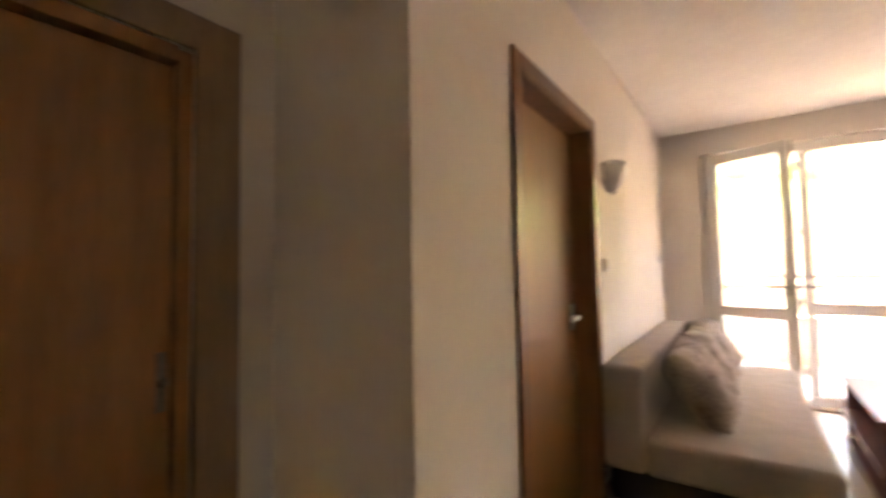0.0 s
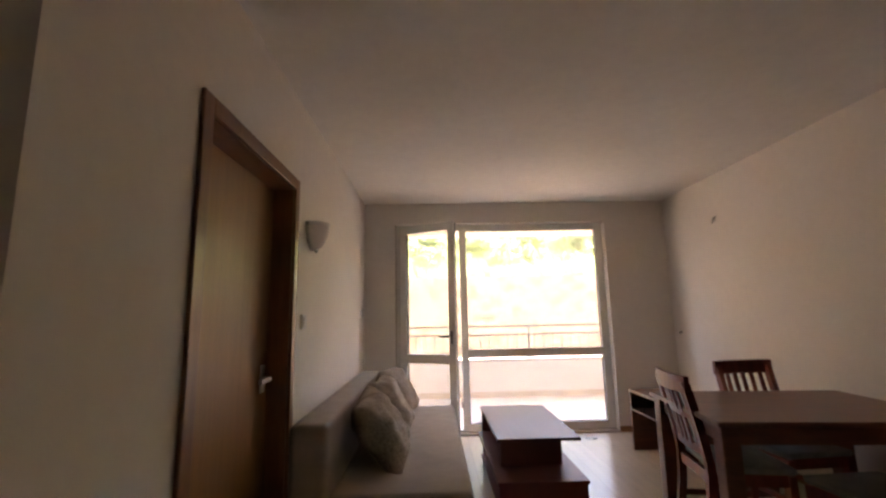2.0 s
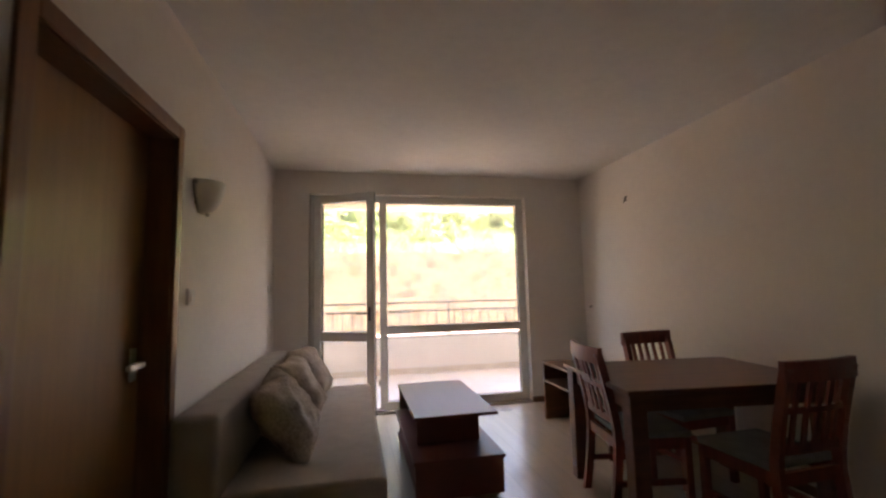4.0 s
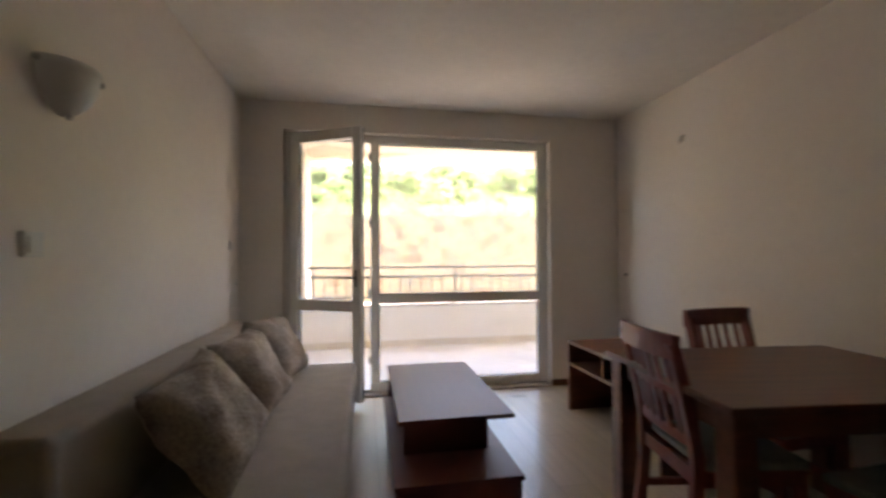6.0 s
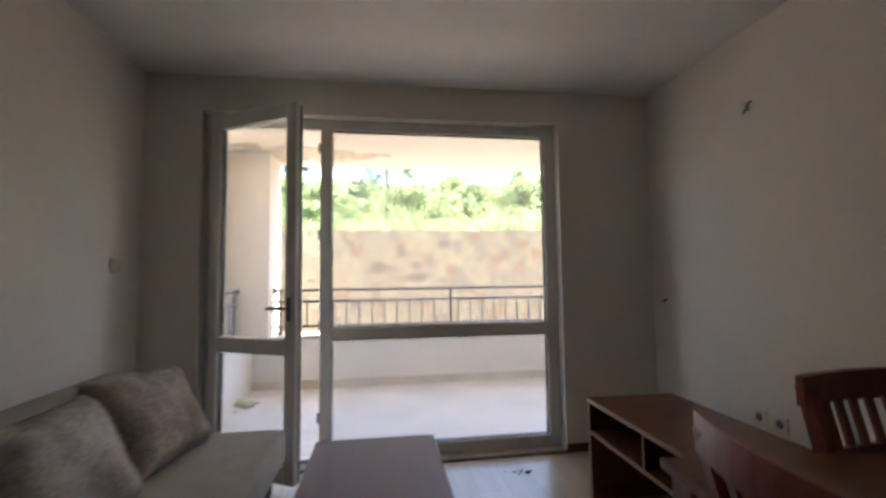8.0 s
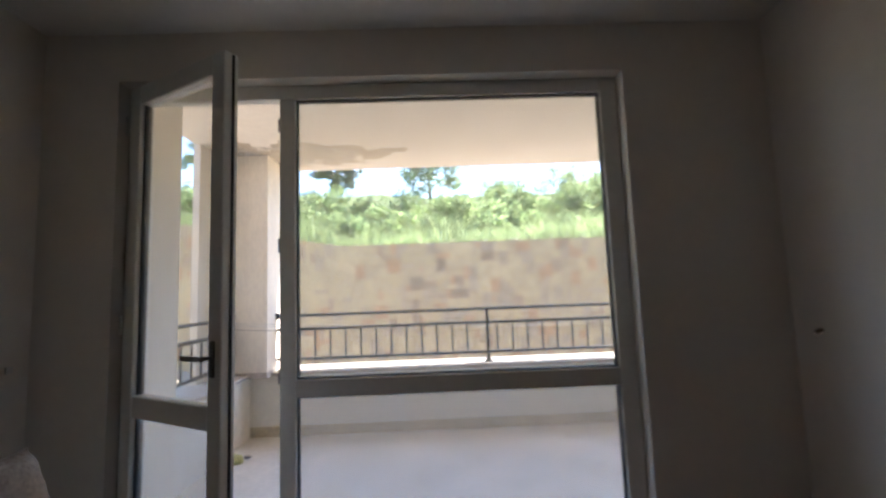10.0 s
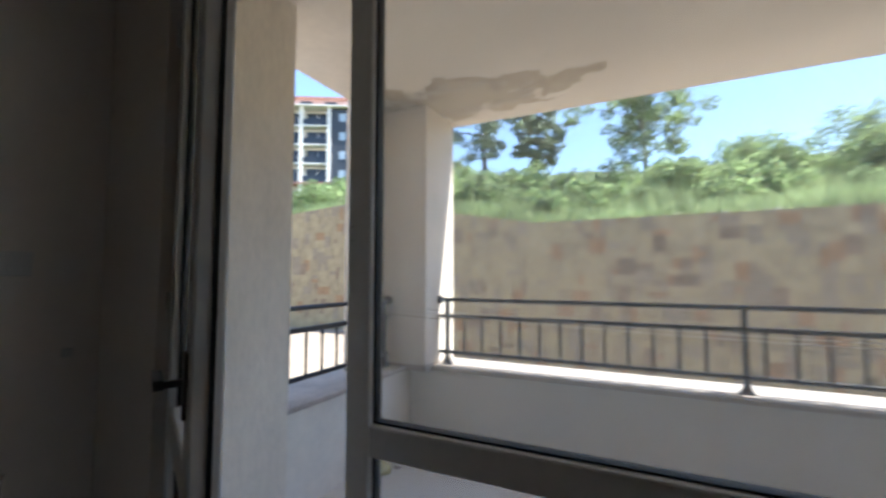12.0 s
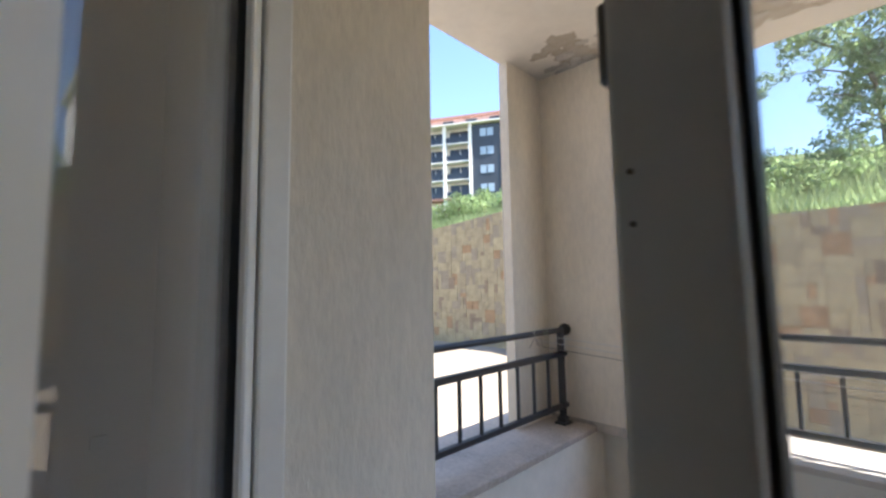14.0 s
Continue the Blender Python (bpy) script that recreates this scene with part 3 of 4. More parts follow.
# ---- fittings on the walls ----
def make_sconce():
    s = thing("wall_lamp", pose(XL, 2.635, 1.825), "white frosted glass half-bowl wall lamp, unlit", "wall lamp")
    part("wall_plate", boxes((0.0, 0.018, -0.06, 0.06, -0.05, 0.05), bevel=0.006), GREYMETAL, s)
    bm = bmesh.new()
    n, k = 18, 9
    grid = []
    for i in range(k + 1):
        a = i / k * math.pi / 2
        r, z = math.cos(a), -math.sin(a)
        grid.append([bm.verts.new((0.012 + 0.115 * r * math.sin(j * math.pi / n), 0.118 * r * math.cos(j * math.pi / n), 0.075 + 0.17 * z)) for j in range(n + 1)])
    for q, w in zip(grid, grid[1:]):
        for j in range(n):
            bm.faces.new((q[j], q[j + 1], w[j + 1], w[j]))
    bmesh.ops.remove_doubles(bm, verts=list(bm.verts), dist=1e-5)
    bmesh.ops.solidify(bm, geom=list(bm.faces), thickness=0.004)
    part("shade", bm, FROST, s, "frosted white glass bowl", True)
    part("finial", ball(0.012, (0.045, 0, -0.098)), METAL, s, "small metal finial", True)
    part("clip", ball(0.011, (0.095, 0.085, 0.05)), METAL, s, "small metal clip", True)
    part("clip", ball(0.011, (0.02, -0.118, 0.06)), METAL, s, "small metal clip", True)


make_sconce()


def make_switch(name, m, w, h, label, rocker=True, deep=0.0):
    """On the plane x = 0, facing +x."""
    s = thing(name, m, label, "switch" if rocker else "socket")
    part("plate", boxes((0, 0.010 + deep, -w / 2, w / 2, -h / 2, h / 2), bevel=0.003), SWITCH, s)
    if rocker:
        part("rocker", boxes((0.010 + deep, 0.016 + deep, -w * 0.33, w * 0.33, -h * 0.33, h * 0.33), bevel=0.002), SWITCH, s)
    elif w > 0.05:
        part("well", tube([(0.0098, 0, 0), (0.0115, 0, 0)], 0.021, 18), GREYFRAME, s, "round recessed socket well")
    return s


make_switch("light_switch", pose(XL, 2.53, 1.283), 0.082, 0.082, "white square light switch on the cream wall", True, 0.006)
make_switch("light_switch", pose(XL, 4.57, 1.34), 0.08, 0.08, "white light switch near the balcony door")
make_switch("wall_socket", pose(XL, 4.72, 1.03), 0.03, 0.03, "tiny wall outlet near the balcony door", False)
outlet = thing("wire_stub", pose(XR, 4.67, 1.07, 0, 0, 180), "small dark wire stub on the plain wall", "wire outlet")
part("stub", tube([(0.0, 0, 0), (0.02, 0.004, -0.004), (0.03, 0.006, -0.012)], 0.009, 8), GREYFRAME, outlet)
for y in (3.95, 3.83, 3.62):
    make_switch("wall_socket", pose(XR, y, 0.48, 0, 0, 180), 0.08, 0.08, "white wall socket behind the TV stand", False)
wire = thing("wire_outlet", pose(XR, 3.92, 2.168, 0, 0, 180), "bare lamp wire outlet with terminal block", "wire outlet")
part("terminal", boxes((0, 0.025, -0.022, 0.012, -0.015, 0.03), bevel=0.003), SWITCH, wire)
part("wire", tube([(0.003, 0.03, 0.03), (0.03, 0.028, 0.01), (0.032, 0.01, -0.025), (0.02, -0.015, -0.03)], 0.004, 6), GREYFRAME, wire, "bent grey wire")
for dx, dy, r in ((0, 0, 0.016), (0.045, 0.012, 0.012), (0.085, -0.01, 0.018), (-0.05, 0.02, 0.009), (0.02, -0.035, 0.008), (0.12, 0.01, 0.008)):
    bm = ball(r, (0, 0, 0), 7, 5, (1, 0.8, 0.4))
    for v in bm.verts:
        v.co *= 1 + 0.35 * noise.noise(v.co * 60 + Vector((dx * 90, dy * 90, 0)))
    crumb = new("plaster_crumb", mesh_of(bm, "plaster_crumb", DEBRIS))
    crumb.matrix_basis = pose(1.80 + dx, 4.58 + dy, r * 0.38)
    tagged(crumb, "small white crumb of plaster on the floor", "debris", "crumbs by the window")

# ---- balcony ----
PZ = 0.548
setting("balcony_floor", boxes((-0.9, 6.5, 4.861, 7.42, -1.4, -0.018)), BALFLOOR, "dusty beige balcony floor", "balcony floor")
setting("balcony_soffit", boxes((-0.81, 6.5, YO + 0.001, 7.49, 2.692, 2.98)), SOFFIT, "cream balcony soffit with peeling damp patch", "soffit")
setting("pier", boxes((-0.80, -0.30, YO + 0.001, 5.50, -1.4, 2.691)), RENDER, "cream textured render wall pier beside the balcony door", "pier")
setting("corner_pillar", boxes((-0.82, -0.76, 6.55, 7.42, PZ + 0.031, 2.691), (-0.76, -0.30, 6.90, 7.42, PZ + 0.051, 2.691)), RENDER, "cream rendered balcony corner pillar", "pillar")
setting("parapet_front", boxes((-0.50, 6.5, 7.02, 7.38, -0.018, PZ)), PARAPET, "cream solid balcony parapet under a railing", "parapet")
setting("balcony_skirting", boxes((-0.499, 6.499, 7.008, 7.0195, -0.018, 0.075)), SKIRT, "ochre stained skirting at the parapet foot", "skirting")
setting("parapet_side", boxes((-0.98, -0.50, 5.501, 7.38, -1.4, PZ)), PARAPET, "cream solid side parapet of the balcony", "parapet")
setting("parapet_cap", boxes((-0.30, 6.5, 6.995, 7.41, PZ, PZ + 0.03), bevel=0.004), CAPSTONE, "weathered concrete parapet cap", "parapet cap")
setting("parapet_cap", boxes((-1.00, -0.475, 5.502, 6.899, PZ, PZ + 0.03), bevel=0.004), CAPSTONE, "weathered stained concrete cap of the side parapet", "parapet cap")
setting("pillar_base", boxes((-0.758, -0.30, 6.901, 7.42, PZ, PZ + 0.05)), CAPSTONE, "concrete foot of the pillar", "pillar base")
setting("wall_balcony_end", boxes((6.5, 6.7, YW, 7.7, -0.3, 3.2)), RENDER, "plain cream wall at the balcony end", "wall")


def bar(x0, x1, y0, y1, z0, z1):
    return boxes((x0, x1, y0, y1, z0, z1), bevel=0.003, seg=1)


def make_railing(name, m, length, posts, step, label, ends=(True, False)):
    """Along +x from the origin, z from the cap."""
    r = thing(name, m, label, "railing")
    part("handrail", tube([(0, 0, 0.525), (length, 0, 0.525)], 0.016, 10), BLACKIRON, r)
    part("upper_rail", bar(0, length, -0.016, 0.016, 0.375, 0.405), BLACKIRON, r)
    part("lower_rail", bar(0, length, -0.014, 0.014, 0.085, 0.112), BLACKIRON, r)
    for x in posts:
        part("post", bar(x - 0.016, x + 0.016, -0.016, 0.016, 0.001, 0.520), BLACKIRON, r)
        part("foot_plate", boxes((x - 0.04, x + 0.04, -0.035, 0.035, 0.0, 0.012), (x - 0.026, x + 0.026, -0.024, 0.024, 0.012, 0.04), bevel=0.003), BLACKIRON, r)
    first = posts[0]
    x = first + step
    while x < length - 0.03:
        if all(abs(x - p) > 0.07 for p in posts):
            part("baluster", bar(x - 0.0095, x + 0.0095, -0.007, 0.007, 0.110, 0.378), BLACKIRON, r)
        x += step
    if ends[0]:
        part("end_ball", ball(0.036, (0.0, 0, 0.525)), BLACKIRON, r, smooth=True)


make_railing("balcony_railing", pose(-0.295, 7.14, PZ + 0.03), 6.6, [0.072, 2.108, 4.144, 6.18], 0.1525, "black iron balcony railing on the front parapet")
make_railing("side_railing", pose(-0.635, 6.87, PZ + 0.03, 0, 0, -90), 1.36, [0.05], 0.143, "black iron railing on the side parapet")
for k, (y, z, x1) in enumerate(((6.50, 1.075, 5.5), (6.62, 1.085, 5.5), (6.56, 1.035, 5.5))):
    line = new("clothes_line", mesh_of(tube([(-0.652, y - 0.03, z - 0.005), (-0.637, y, z + 0.045), (-0.612, y + 0.012, z + 0.01), (-0.635, y + 0.03, z + 0.0), (-0.655, y + 0.04, z + 0.03), (-0.62, y + 0.03, z + 0.045), (-0.60, y + 0.02, z)] + [(-0.62 + i * (x1 + 0.62) / 12, y, z - 0.10 * math.sin(math.pi * i / 12)) for i in range(1, 13)], 0.002, 5), "clothes_line", CORD if k < 2 else GREYFRAME))
    tagged(line, "thin clothes line tied to the side railing", "clothes line", "clothes lines")

RAG = shader("yellow green cloth", (0.50, 0.48, 0.22), 0.9, spread=0.2, scale=14.0, bump=0.3, bump_scale=200)
bm = ball(0.075, (0, 0, 0), 20, 12, (1.1, 0.8, 0.6))
for v in bm.verts:
    v.co *= 1 + 0.45 * noise.noise(v.co * 22 + Vector((3, 1, 2)))
    v.co.z = max(v.co.z, -0.03)
rag = tagged(new("rag", mesh_of(bm, "rag", RAG, True)), "crumpled yellow-green cloth on the balcony floor", "rag")
rag.matrix_basis = pose(-0.38, 6.40, 0.012)
for x, y, r in ((-0.30, 6.50, 0.03), (-0.42, 6.22, 0.02), (-0.33, 6.28, 0.014)):
    bm = ball(r, (0, 0, 0), 8, 6, (1, 0.8, 0.5))
    for v in bm.verts:
        v.co *= 1 + 0.4 * noise.noise(v.co * 50 + Vector((x * 9, y, 0)))
    stone = tagged(new("rubble_piece", mesh_of(bm, "rubble_piece", CAPSTONE)), "small grey rubble piece on the balcony floor", "debris", "balcony rubble")
    stone.matrix_basis = pose(x, y, -0.018 + r * 0.42)

# curled flakes of old paint hanging from the damp patch
rf = random.Random(41)
bm = bmesh.new()
for i in range(70):
    a, q = rf.uniform(0, math.tau), rf.uniform(0.55, 1.0)
    c = Vector((-0.05 + 0.62 * q * math.cos(a), 6.93 + 0.30 * q * math.sin(a), 2.6905))
    r, turn, drop = rf.uniform(0.012, 0.045), rf.uniform(0, math.tau), rf.uniform(0.002, 0.008)
    top, low = [], []
    for k in range(6):
        rr = r * rf.uniform(0.6, 1.2)
        d = Vector((math.cos(turn + k * math.tau / 6) * rr * 1.5, math.sin(turn + k * math.tau / 6) * rr, 0))
        sag = -drop * max(0.0, math.cos(k * math.tau / 6))
        top.append(bm.verts.new(c + d + Vector((0, 0, sag))))
        low.append(bm.verts.new(c + d + Vector((0, 0, sag - 0.002))))
    bm.faces.new(top)
    bm.faces.new(low)
    for k in range(6):
        bm.faces.new((top[k], top[(k + 1) % 6], low[(k + 1) % 6], low[k]))
tagged(new("peeling_paint", mesh_of(bm, "peeling_paint", SOFFLAKE)), "curled grey flakes of peeling paint under the soffit", "peeling paint", kind="stuff")

# ---- outside: ground, hillside ----
def top_of_wall(x):
    return 2.50 + (0.17 * max(0.0, min(-1.0 - x, 5.0))) - 0.07 * max(0.0, min(-6.0 - x, 6.0))


def hill(x, y):
    d = y - 13.6
    h = top_of_wall(max(-12.0, min(x, 12.0))) - 0.02 + 0.245 * d + 0.35 * noise.noise(Vector((x * 0.16, y * 0.16, 0))) * min(1.0, d / 3)
    return min(h, 16.2 + 0.2 * noise.noise(Vector((x * 0.05, y * 0.05, 4))))


def sheet(name, xs, ys, fn, material, label, category):
    bm = bmesh.new()
    g = [[bm.verts.new((x, y, fn(x, y))) for x in xs] for y in ys]
    for q, w in zip(g, g[1:]):
        for j in range(len(xs) - 1):
            bm.faces.new((q[j], q[j + 1], w[j + 1], w[j]))
    ob = setting(name, bm, material, label, category)
    for p in ob.data.polygons:
        p.use_smooth = True
    return ob


xs = [-400, -200, -120, -80] + [-60 + i * 1.5 for i in range(81)] + [80, 120, 200, 400]
ys = [13.62 + i * 0.6 for i in range(40)] + [38 + i * 2.5 for i in range(20)] + [100, 160, 300, 600]
def ground_height(x, y):
    u = max(0.0, min(1.0, (-2.0 - x) / 4.0))
    return -1.15 + 0.95 * u * u * (3 - 2 * u)


gxs = [-700, -300, -100, -40, -20, -12, -8] + [-6.5 + 0.5 * i for i in range(11)] + [0, 4, 10, 20, 60, 200, 700]
sheet("ground", gxs, [-500, -100, -20, 0, 7.43, 8, 10, 12, 14, 20, 60, 300, 900], ground_height, CONCRETE, "pale sunlit paving outside the balcony", "ground")
sheet("hillside", xs, ys, hill, GRASSY, "green overgrown hillside above the retaining wall", "hillside")

# retaining wall: core and stone facing
WX0, WX1, WY = -16.0, 15.0, 13.40
bm = bmesh.new()
n = 62
prev = None
for i in range(n + 1):
    x = WX0 + (WX1 - WX0) * i / n
    z = top_of_wall(x) - 0.03
    r = [bm.verts.new((x, y, zz)) for y, zz in ((WY, -1.3), (WY + 0.28, -1.3), (WY + 0.28, z), (WY, z))]
    if prev:
        for k in range(4):
            bm.faces.new((prev[k], prev[(k + 1) % 4], r[(k + 1) % 4], r[k]))
    else:
        bm.faces.new(r)
    prev = r
bm.faces.new(prev)
retaining = setting("retaining_wall", bm, MORTAR, "tall retaining wall faced with brown and buff stone", "retaining wall")


# ---- plants ----
def leaf_mesh(name, centres, normals_up, size, material, rng, aspect=1.7):
    """Many small bent leaves: two triangles each, at the given centres."""
    c = np.asarray(centres)
    k = len(c)
    a = rng.normal(size=(k, 3))
    a[:, 2] = a[:, 2] * 0.6 + normals_up
    a /= np.linalg.norm(a, axis=1)[:, None]
    b = np.cross(a, rng.normal(size=(k, 3)))
    b /= np.linalg.norm(b, axis=1)[:, None]
    w = np.cross(a, b)
    s = size * rng.uniform(0.6, 1.35, size=(k, 1))
    v = np.stack([c - b * s * aspect / 2, c - w * s / 2, c + b * s * aspect / 2 + a * s * 0.15, c + w * s / 2], axis=1).reshape(-1, 3)
    f = np.arange(k * 4).reshape(-1, 4)
    me = bpy.data.meshes.new(name)
    me.from_pydata(v.tolist(), [], f.tolist())
    me.materials.append(material)
    return me


def clumps(rng, blobs, per):
    """Leaf centres gathered in the outer shells of uneven blobs (x, y, z, rx, rz)."""
    out = []
    for x, y, z, rx, rz in blobs:
        k = int(per * rx * rx)
        d = rng.normal(size=(k, 3))
        d /= np.linalg.norm(d, axis=1)[:, None]
        r = rng.uniform(0.35, 1.0, size=(k, 1)) ** 0.6
        r *= 1 + 0.25 * np.sin(d[:, :1] * 7 + x) * np.cos(d[:, 1:2] * 6 + y)
        out.append(np.array([[x, y, z]]) + d * r * np.array([[rx, rx, rz]]))
    return np.concatenate(out)


def limb_bm(bm_list):
    bm = bmesh.new()
    for b in bm_list:
        me = bpy.data.meshes.new("tmp")
        b.to_mesh(me)
        b.free()
        bm.from_mesh(me)
        bpy.data.meshes.remove(me)
    return bm


def make_tree(x, y, height, spread, seed, pine, label):
    rng = np.random.default_rng(seed)
    z0 = hill(x, y) - 0.1
    t = thing("pine_tree" if pine else "broadleaf_tree", pose(x, y, z0), label, "tree", "trees on the hillside")
    bend = rng.normal(size=2) * 0.05 * height
    trunk = [(bend[0] * u * u, bend[1] * u * u, height * u) for u in (0, 0.15, 0.3, 0.5, 0.7, 0.88)]
    limbs = [tube(trunk, 0.1, 8, [height * 0.020 * (1 - 0.85 * i / 5) for i in range(6)])]
    blobs = []
    count = 24 if pine else 19
    for i in range(count):
        u = (0.22 + 0.75 * i / count) if pine else (0.28 + 0.58 * i / count)
        ang = i * 2.4 + rng.uniform(-0.4, 0.4)
        reach = spread * (math.sin(math.pi * min(1, (u - 0.2) / 0.85)) ** 0.7) * rng.uniform(0.55, 1.05)
        base = Vector((bend[0] * u * u, bend[1] * u * u, height * u))
        tip = base + Vector((math.cos(ang) * reach, math.sin(ang) * reach, reach * (0.12 if pine else 0.5)))
        mid = (base + tip) / 2 + Vector((0, 0, 0.08 * reach))
        limbs.append(tube([base, mid, tip], 0.03, 5, [height * 0.007, height * 0.005, height * 0.002]))
        for f in ((0.42, 0.58, 0.74, 0.88, 1.0) if pine else (0.5, 0.68, 0.85, 1.0)):
            q = base.lerp(tip, f) + Vector(rng.normal(size=3)) * 0.10 * spread
            rr = spread * (rng.uniform(0.09, 0.20) if pine else rng.uniform(0.09, 0.21))
            blobs.append((q.x, q.y, q.z, rr, rr * (0.6 if pine else 0.75)))
    part("trunk", limb_bm(limbs), BARK, t)
    pts = clumps(rng, blobs, (620 if pine else 950) / (spread * spread) * 9)
    crown = new("crown", leaf_mesh("crown", pts, 0.3, 0.068 if pine else 0.075, LEAF_P if pine else LEAF_A, rng, 3.2 if pine else 1.6))
    crown.parent = t


def make_shrub(x, y, r, h, seed):
    rng = np.random.default_rng(seed)
    t = thing("shrub", pose(x, y, hill(x, y) - 0.05), "dense fresh green shrub on the hillside", "shrub", "hillside shrubs")
    stems, blobs = [], []
    for i in range(9):
        a, q = rng.uniform(0, math.tau), rng.uniform(0.1, 0.85) * r
        top = Vector((math.cos(a) * q, math.sin(a) * q, h * rng.uniform(0.45, 1.0)))
        stems.append(tube([(top.x * 0.15, top.y * 0.15, 0), (top.x * 0.6, top.y * 0.6, top.z * 0.6), top], 0.02, 4, [0.035, 0.022, 0.008]))
        rr = rng.uniform(0.32, 0.55) * r
        blobs.append((top.x, top.y, top.z * 0.72, rr, top.z * 0.42))
        blobs.append((top.x, top.y, top.z, rr * 0.45, top.z * 0.22))
    part("stem", limb_bm(stems), BARK, t)
    pts = clumps(rng, blobs, 900)
    pts = pts[pts[:, 2] > 0.02]
    foliage = new("foliage", leaf_mesh("foliage", pts, 0.35, 0.062, LEAF_B if seed % 3 else LEAF_A, rng, 1.9))
    foliage.parent = t


make_tree(-8.4, 30.0, 9.8, 3.6, 5, True, "tall dark pine with a bare trunk on the hillside")
make_tree(-5.0, 30.5, 5.4, 2.2, 11, True, "smaller rounded pine on the hillside")
make_tree(1.25, 23.0, 5.4, 2.9, 8, False, "leafy green tree standing above the wall")
make_tree(12.6, 23.0, 3.6, 1.5, 14, True, "dark young pine among the shrubs")
make_tree(-14.5, 33.0, 7.0, 2.6, 21, False, "distant broadleaf tree on the slope")
rng0 = np.random.default_rng(77)
for i in range(34):
    x = -13.5 + i * 0.88 + rng0.uniform(-0.4, 0.4)
    make_shrub(x, 19.8 + rng0.uniform(-3.6, 3.2), rng0.uniform(0.7, 1.4), rng0.uniform(0.6, 1.35), 100 + i)
make_shrub(7.4, 20.5, 1.9, 2.3, 201)
make_shrub(9.4, 21.5, 1.6, 2.0, 202)
make_shrub(4.6, 22.5, 1.4, 1.7, 203)
for i in range(9):
    make_shrub(-13.5 + i * 1.25, 15.6 + 0.4 * (i % 3), 0.95, 0.9 + 0.25 * (i % 2), 301 + i)
for i in range(26):
    make_shrub(-6.0 + i * 0.74 + rng0.uniform(-0.3, 0.3), 16.0 + rng0.uniform(-1.0, 2.6), rng0.uniform(0.35, 0.75), rng0.uniform(0.30, 0.65), 401 + i)
rg = np.random.default_rng(3)
K = 90000
gx, gd = rg.uniform(-14, 13, K), rg.beta(0.9, 1.7, K) * 11.0
base = np.array([[x, 13.66 + d, hill(x, 13.66 + d)] for x, d in zip(gx, gd)])
ang = rg.uniform(0, math.tau, K)
hh = rg.uniform(0.10, 0.40, K) * (0.6 + 1.1 * rg.random(K) ** 3) * (0.75 + 0.09 * gd) * np.array([1 + 0.7 * noise.noise(Vector((x * 0.9, d * 0.9, 7))) for x, d in zip(gx, gd)])
side = np.stack([np.cos(ang), np.sin(ang), np.zeros(K)], 1) * 0.011
tipv = base + np.stack([np.cos(ang + 1.3) * hh * 0.35, np.sin(ang + 1.3) * hh * 0.35, hh], 1)
v = np.stack([base - side, base + side, tipv], 1).reshape(-1, 3)
me = bpy.data.meshes.new("grass")
me.from_pydata(v.tolist(), [], np.arange(K * 3).reshape(-1, 3).tolist())
me.materials.append(BLADE)
tagged(new("grass", me), "long uneven grass along the wall top", "grass", kind="stuff")


rr = random.Random(8)
for i in range(16):
    x, q = rr.uniform(1.2, 7.5), rr.uniform(0.03, 0.075)
    bm = ball(q, (0, 0, 0), 8, 6, (1.5, 0.9, 0.55))
    for v in bm.verts:
        v.co *= 1 + 0.35 * noise.noise(v.co * 18 + Vector((x * 7, i, 0)))
    y = 13.74 + rr.uniform(0, 0.25)
    stone = tagged(new("rubble_piece", mesh_of(bm, "rubble_piece", CAPSTONE)), "pale stone lying in the grass above the wall", "debris", "rubble on the wall top")
    stone.matrix_basis = pose(x, y, hill(x, y) + q * 0.3, 0, 0, rr.uniform(0, 180))


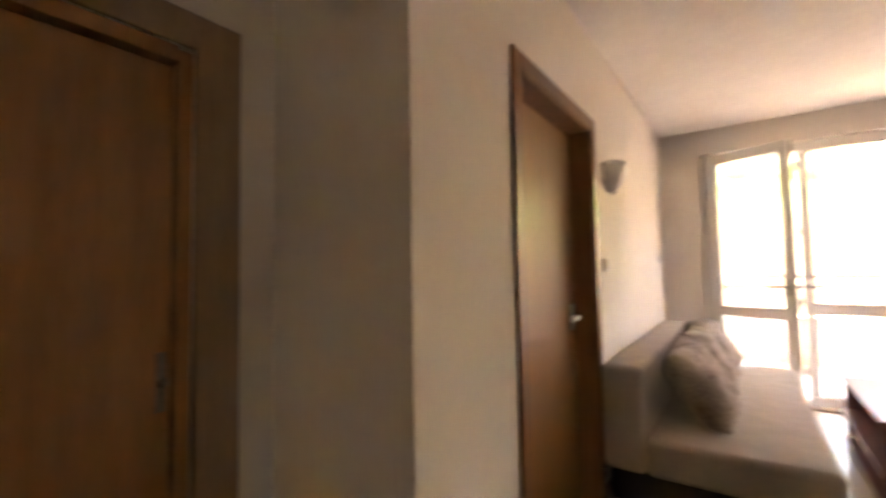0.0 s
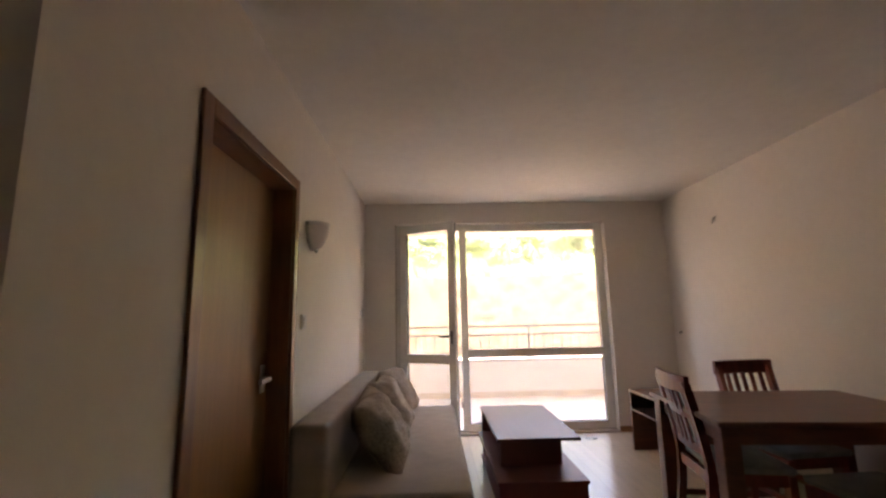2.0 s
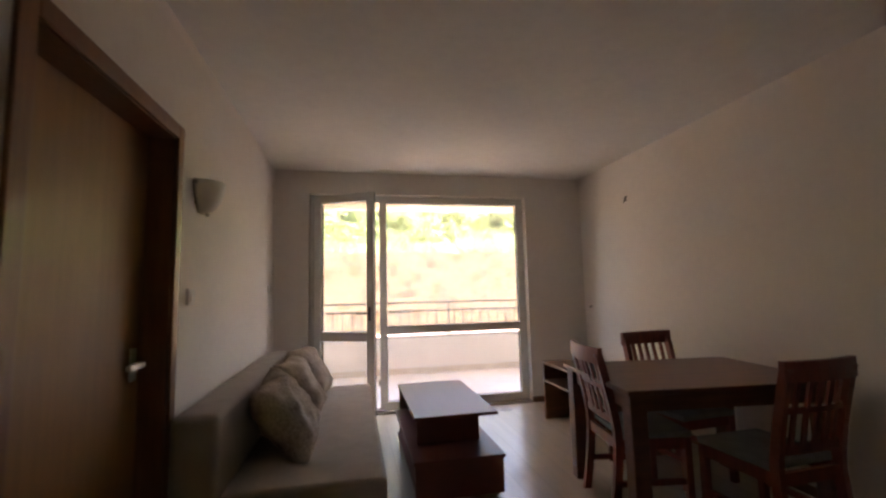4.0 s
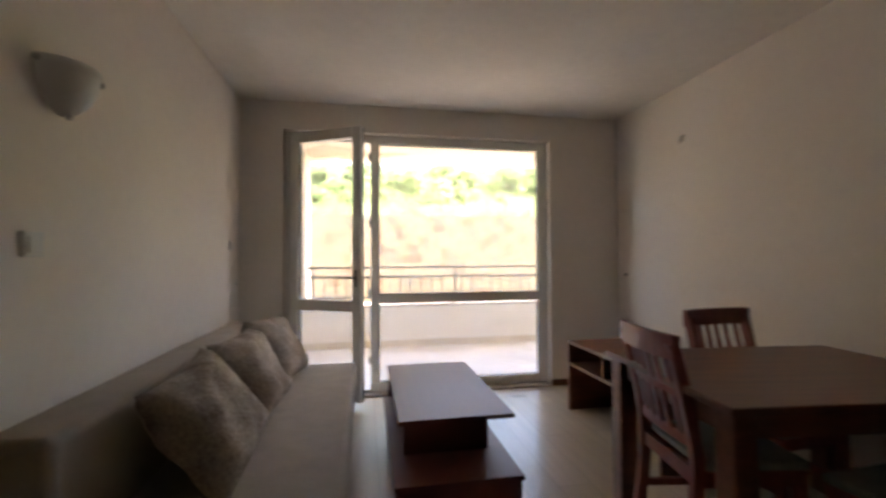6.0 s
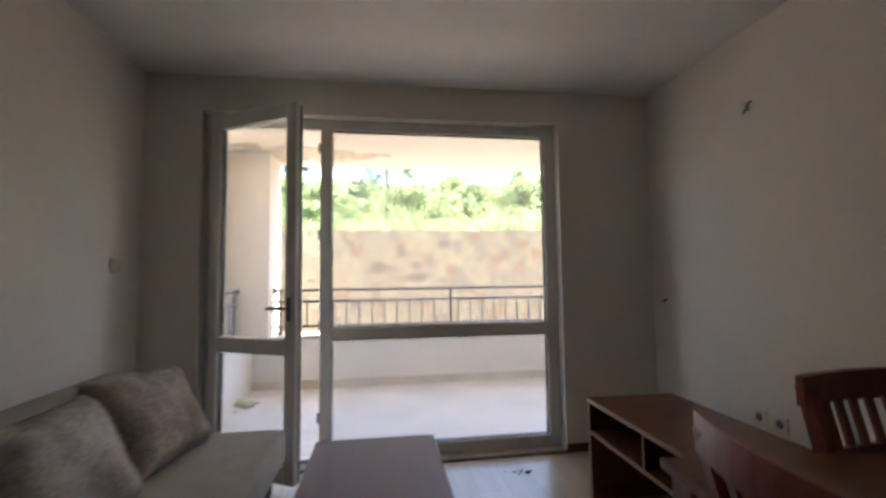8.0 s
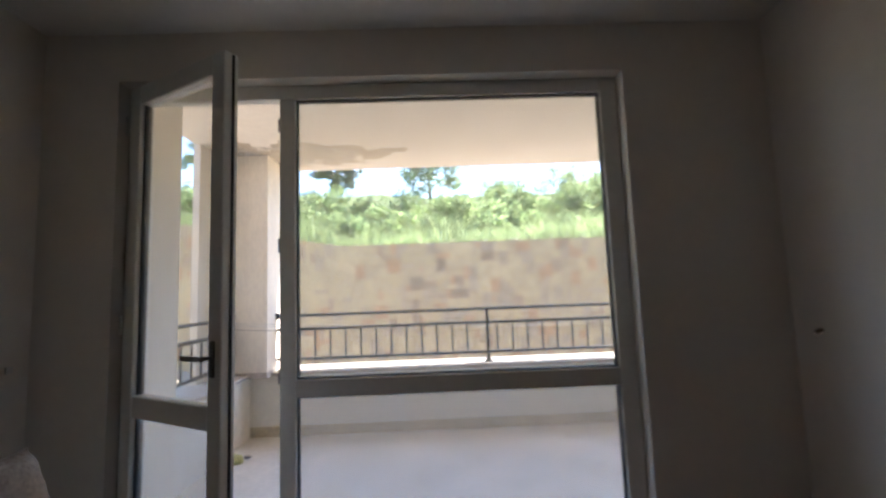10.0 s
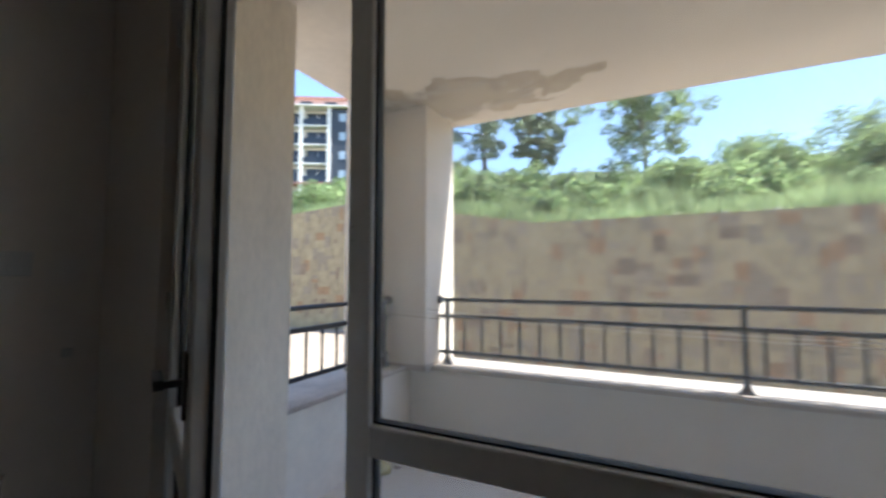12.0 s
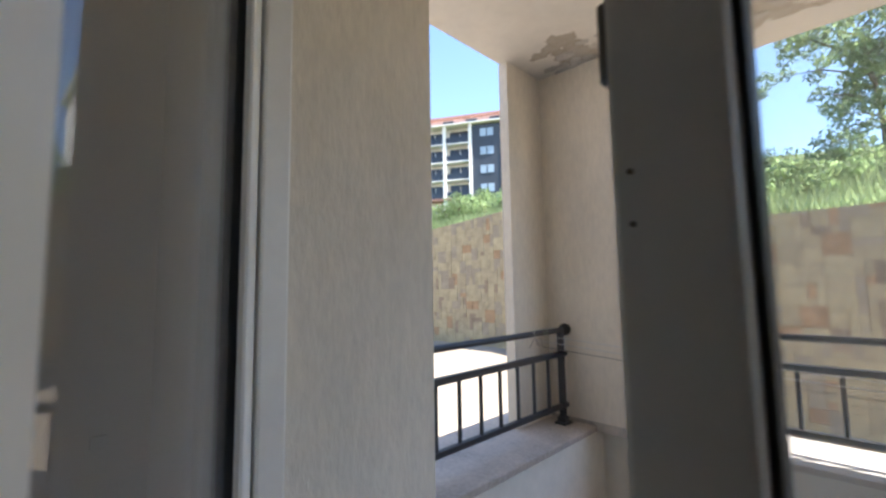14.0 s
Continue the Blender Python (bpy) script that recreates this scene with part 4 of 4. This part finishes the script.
# ---- far apartment house ----
def make_house():
    h = thing("apartment_building", pose(-42.0, 53.5, 15.4, 0, 0, 30), "cream and dark blue apartment building with balconies", "apartment building")
    st = 2.95
    part("wall", boxes((-26, -0.2, 1.6, 12, 0, 4 * st), (-26, -0.2, 1.6, 12, -3, 0)), CREAM, h)
    part("wall", boxes((-0.2, 4.6, 0.0, 12, -3, 4 * st - 0.3)), NAVY, h, "dark blue grey cladding")
    part("corner_column", boxes((4.6, 5.2, -0.15, 12, -3, 4 * st - 0.05)), CREAM, h)
    part("attic", boxes((-26, 4.6, 2.4, 11, 4 * st + 0.16, 4 * st + 2.1)), ATTIC, h, "reddish attic storey")
    part("roof", boxes((-26.6, 5.9, -0.7, 12.4, 4 * st - 0.05, 4 * st + 0.16)), CREAM, h, "pale roof overhang")
    part("roof", boxes((-26.4, 5.2, 1.9, 11.5, 4 * st + 2.1, 4 * st + 2.45)), ROOFRED, h)
    for i in range(8):
        w = part("window", boxes((-25 + i * 3.9, -23.2 + i * 3.9, 2.3, 2.42, 4 * st + 0.8, 4 * st + 1.75)), DARKGLASS_AND_SHADE, h)
    part("plinth_roof", boxes((-26, -0.1, -0.4, 1.8, -0.25, 0.05)), ROOFRED, h)
    for i in range(6):
        x = -0.45 - i * 4.2
        part("column", boxes((x - 0.25, x + 0.25, -0.3, 0.3, -3, 4 * st - 0.05)), CREAM, h)
        for s in range(4):
            z = s * st
            b = part("balcony", boxes((x - 4.2, x, -0.1, 1.6, z - 0.1, z + 0.12)), CREAM, h)
            part("balustrade", boxes((x - 3.95, x - 0.25, -0.05, 0.0, z + 0.2, z + 1.05)), DARKGLASS_AND_SHADE, b, "dark iron balustrade")
            # oversized dark pane: its colour also stands in for the balcony recess's shade
            w = part("window", boxes((x - 3.7, x - 0.5, 1.50, 1.62, z + 0.13, z + 2.45)), DARKGLASS_AND_SHADE, h)
            part("frame", boxes((x - 2.05, x - 1.95, 1.46, 1.5, z + 0.15, z + 2.25)), CREAM, w)
    for s in range(4):
        x, z = 1.1, s * st
        w = part("window", boxes((x, x + 2.1, -0.06, 0.02, z + 0.75, z + 2.0)), PALEGLASS, h)
        part("frame", boxes((x + 0.97, x + 1.13, -0.09, -0.06, z + 0.75, z + 2.0)), NAVY, w)


make_house()


# ---- stone facing of the retaining wall ----
def stone_mesh(w, h, d, seed):
    r = random.Random(seed)
    bm = bmesh.new()
    g = 0.003
    f = [bm.verts.new((x, -d - r.uniform(-0.003, 0.003), z)) for x, z in ((g, g), (w - g, g), (w - g, h - g), (g, h - g))]
    b = [bm.verts.new((x, 0.01, z)) for x, z in ((0.002, 0.002), (w - 0.002, 0.002), (w - 0.002, h - 0.002), (0.002, h - 0.002))]
    bm.faces.new(f)
    for k in range(4):
        bm.faces.new((b[k], b[(k + 1) % 4], f[(k + 1) % 4], f[k]))
    return bm


CELL = 0.112
SHAPES = [(1, 1), (2, 1), (1, 2), (2, 2), (2, 3), (3, 2), (1, 3), (3, 1), (2, 2), (2, 3), (3, 3)]
rs = random.Random(19)
cols, rows = int((WX1 - WX0) / CELL), 43
taken = set()
shared = {}
rest = [([], []) for _ in STONES]
made = 0
for row in range(rows):
    for col in range(cols):
        if (col, row) in taken:
            continue
        opts = SHAPES[:]
        rs.shuffle(opts)
        for w, h in opts + [(1, 1)]:
            cells = [(col + i, row + j) for i in range(w) for j in range(h)]
            if not any(c in taken for c in cells) and col + w <= cols:
                break
        taken.update(cells)
        x, z = WX0 + col * CELL, -1.25 + row * CELL
        tall = min(h * CELL, top_of_wall(x + w * CELL / 2) - z)
        if tall < 0.03:
            continue
        mat = rs.choices(range(5), (36, 34, 16, 6, 8))[0]
        near = -1.6 < x < 3.0 and z > 0.9 and made < 300
        if near:
            key = (w, round(tall, 3), mat, rs.randrange(3))
            if key not in shared:
                shared[key] = mesh_of(stone_mesh(w * CELL, tall, 0.018 + 0.003 * key[3], w * 7 + h * 3 + key[3]), "stone", STONES[mat])
            ob = new("stone", shared[key])
            ob.parent = retaining
            ob.location = (x, WY - 0.002, z)
            made += 1
        else:
            bm = stone_mesh(w * CELL, tall, 0.017 + 0.008 * rs.random(), col * 31 + row)
            vs, fs = rest[mat]
            o = len(vs)
            bm.verts.index_update()
            vs.extend((v.co.x + x, v.co.y + WY - 0.002, v.co.z + z) for v in bm.verts)
            fs.extend([v.index + o for v in f.verts] for f in bm.faces)
            bm.free()
for (vs, fs), mat in zip(rest, STONES):
    me = bpy.data.meshes.new("stone_facing")
    me.from_pydata(vs, [], fs)
    me.materials.append(mat)
    ob = new("stone_facing", me)
    ob.parent = retaining
    tagged(ob, kind="stuff")
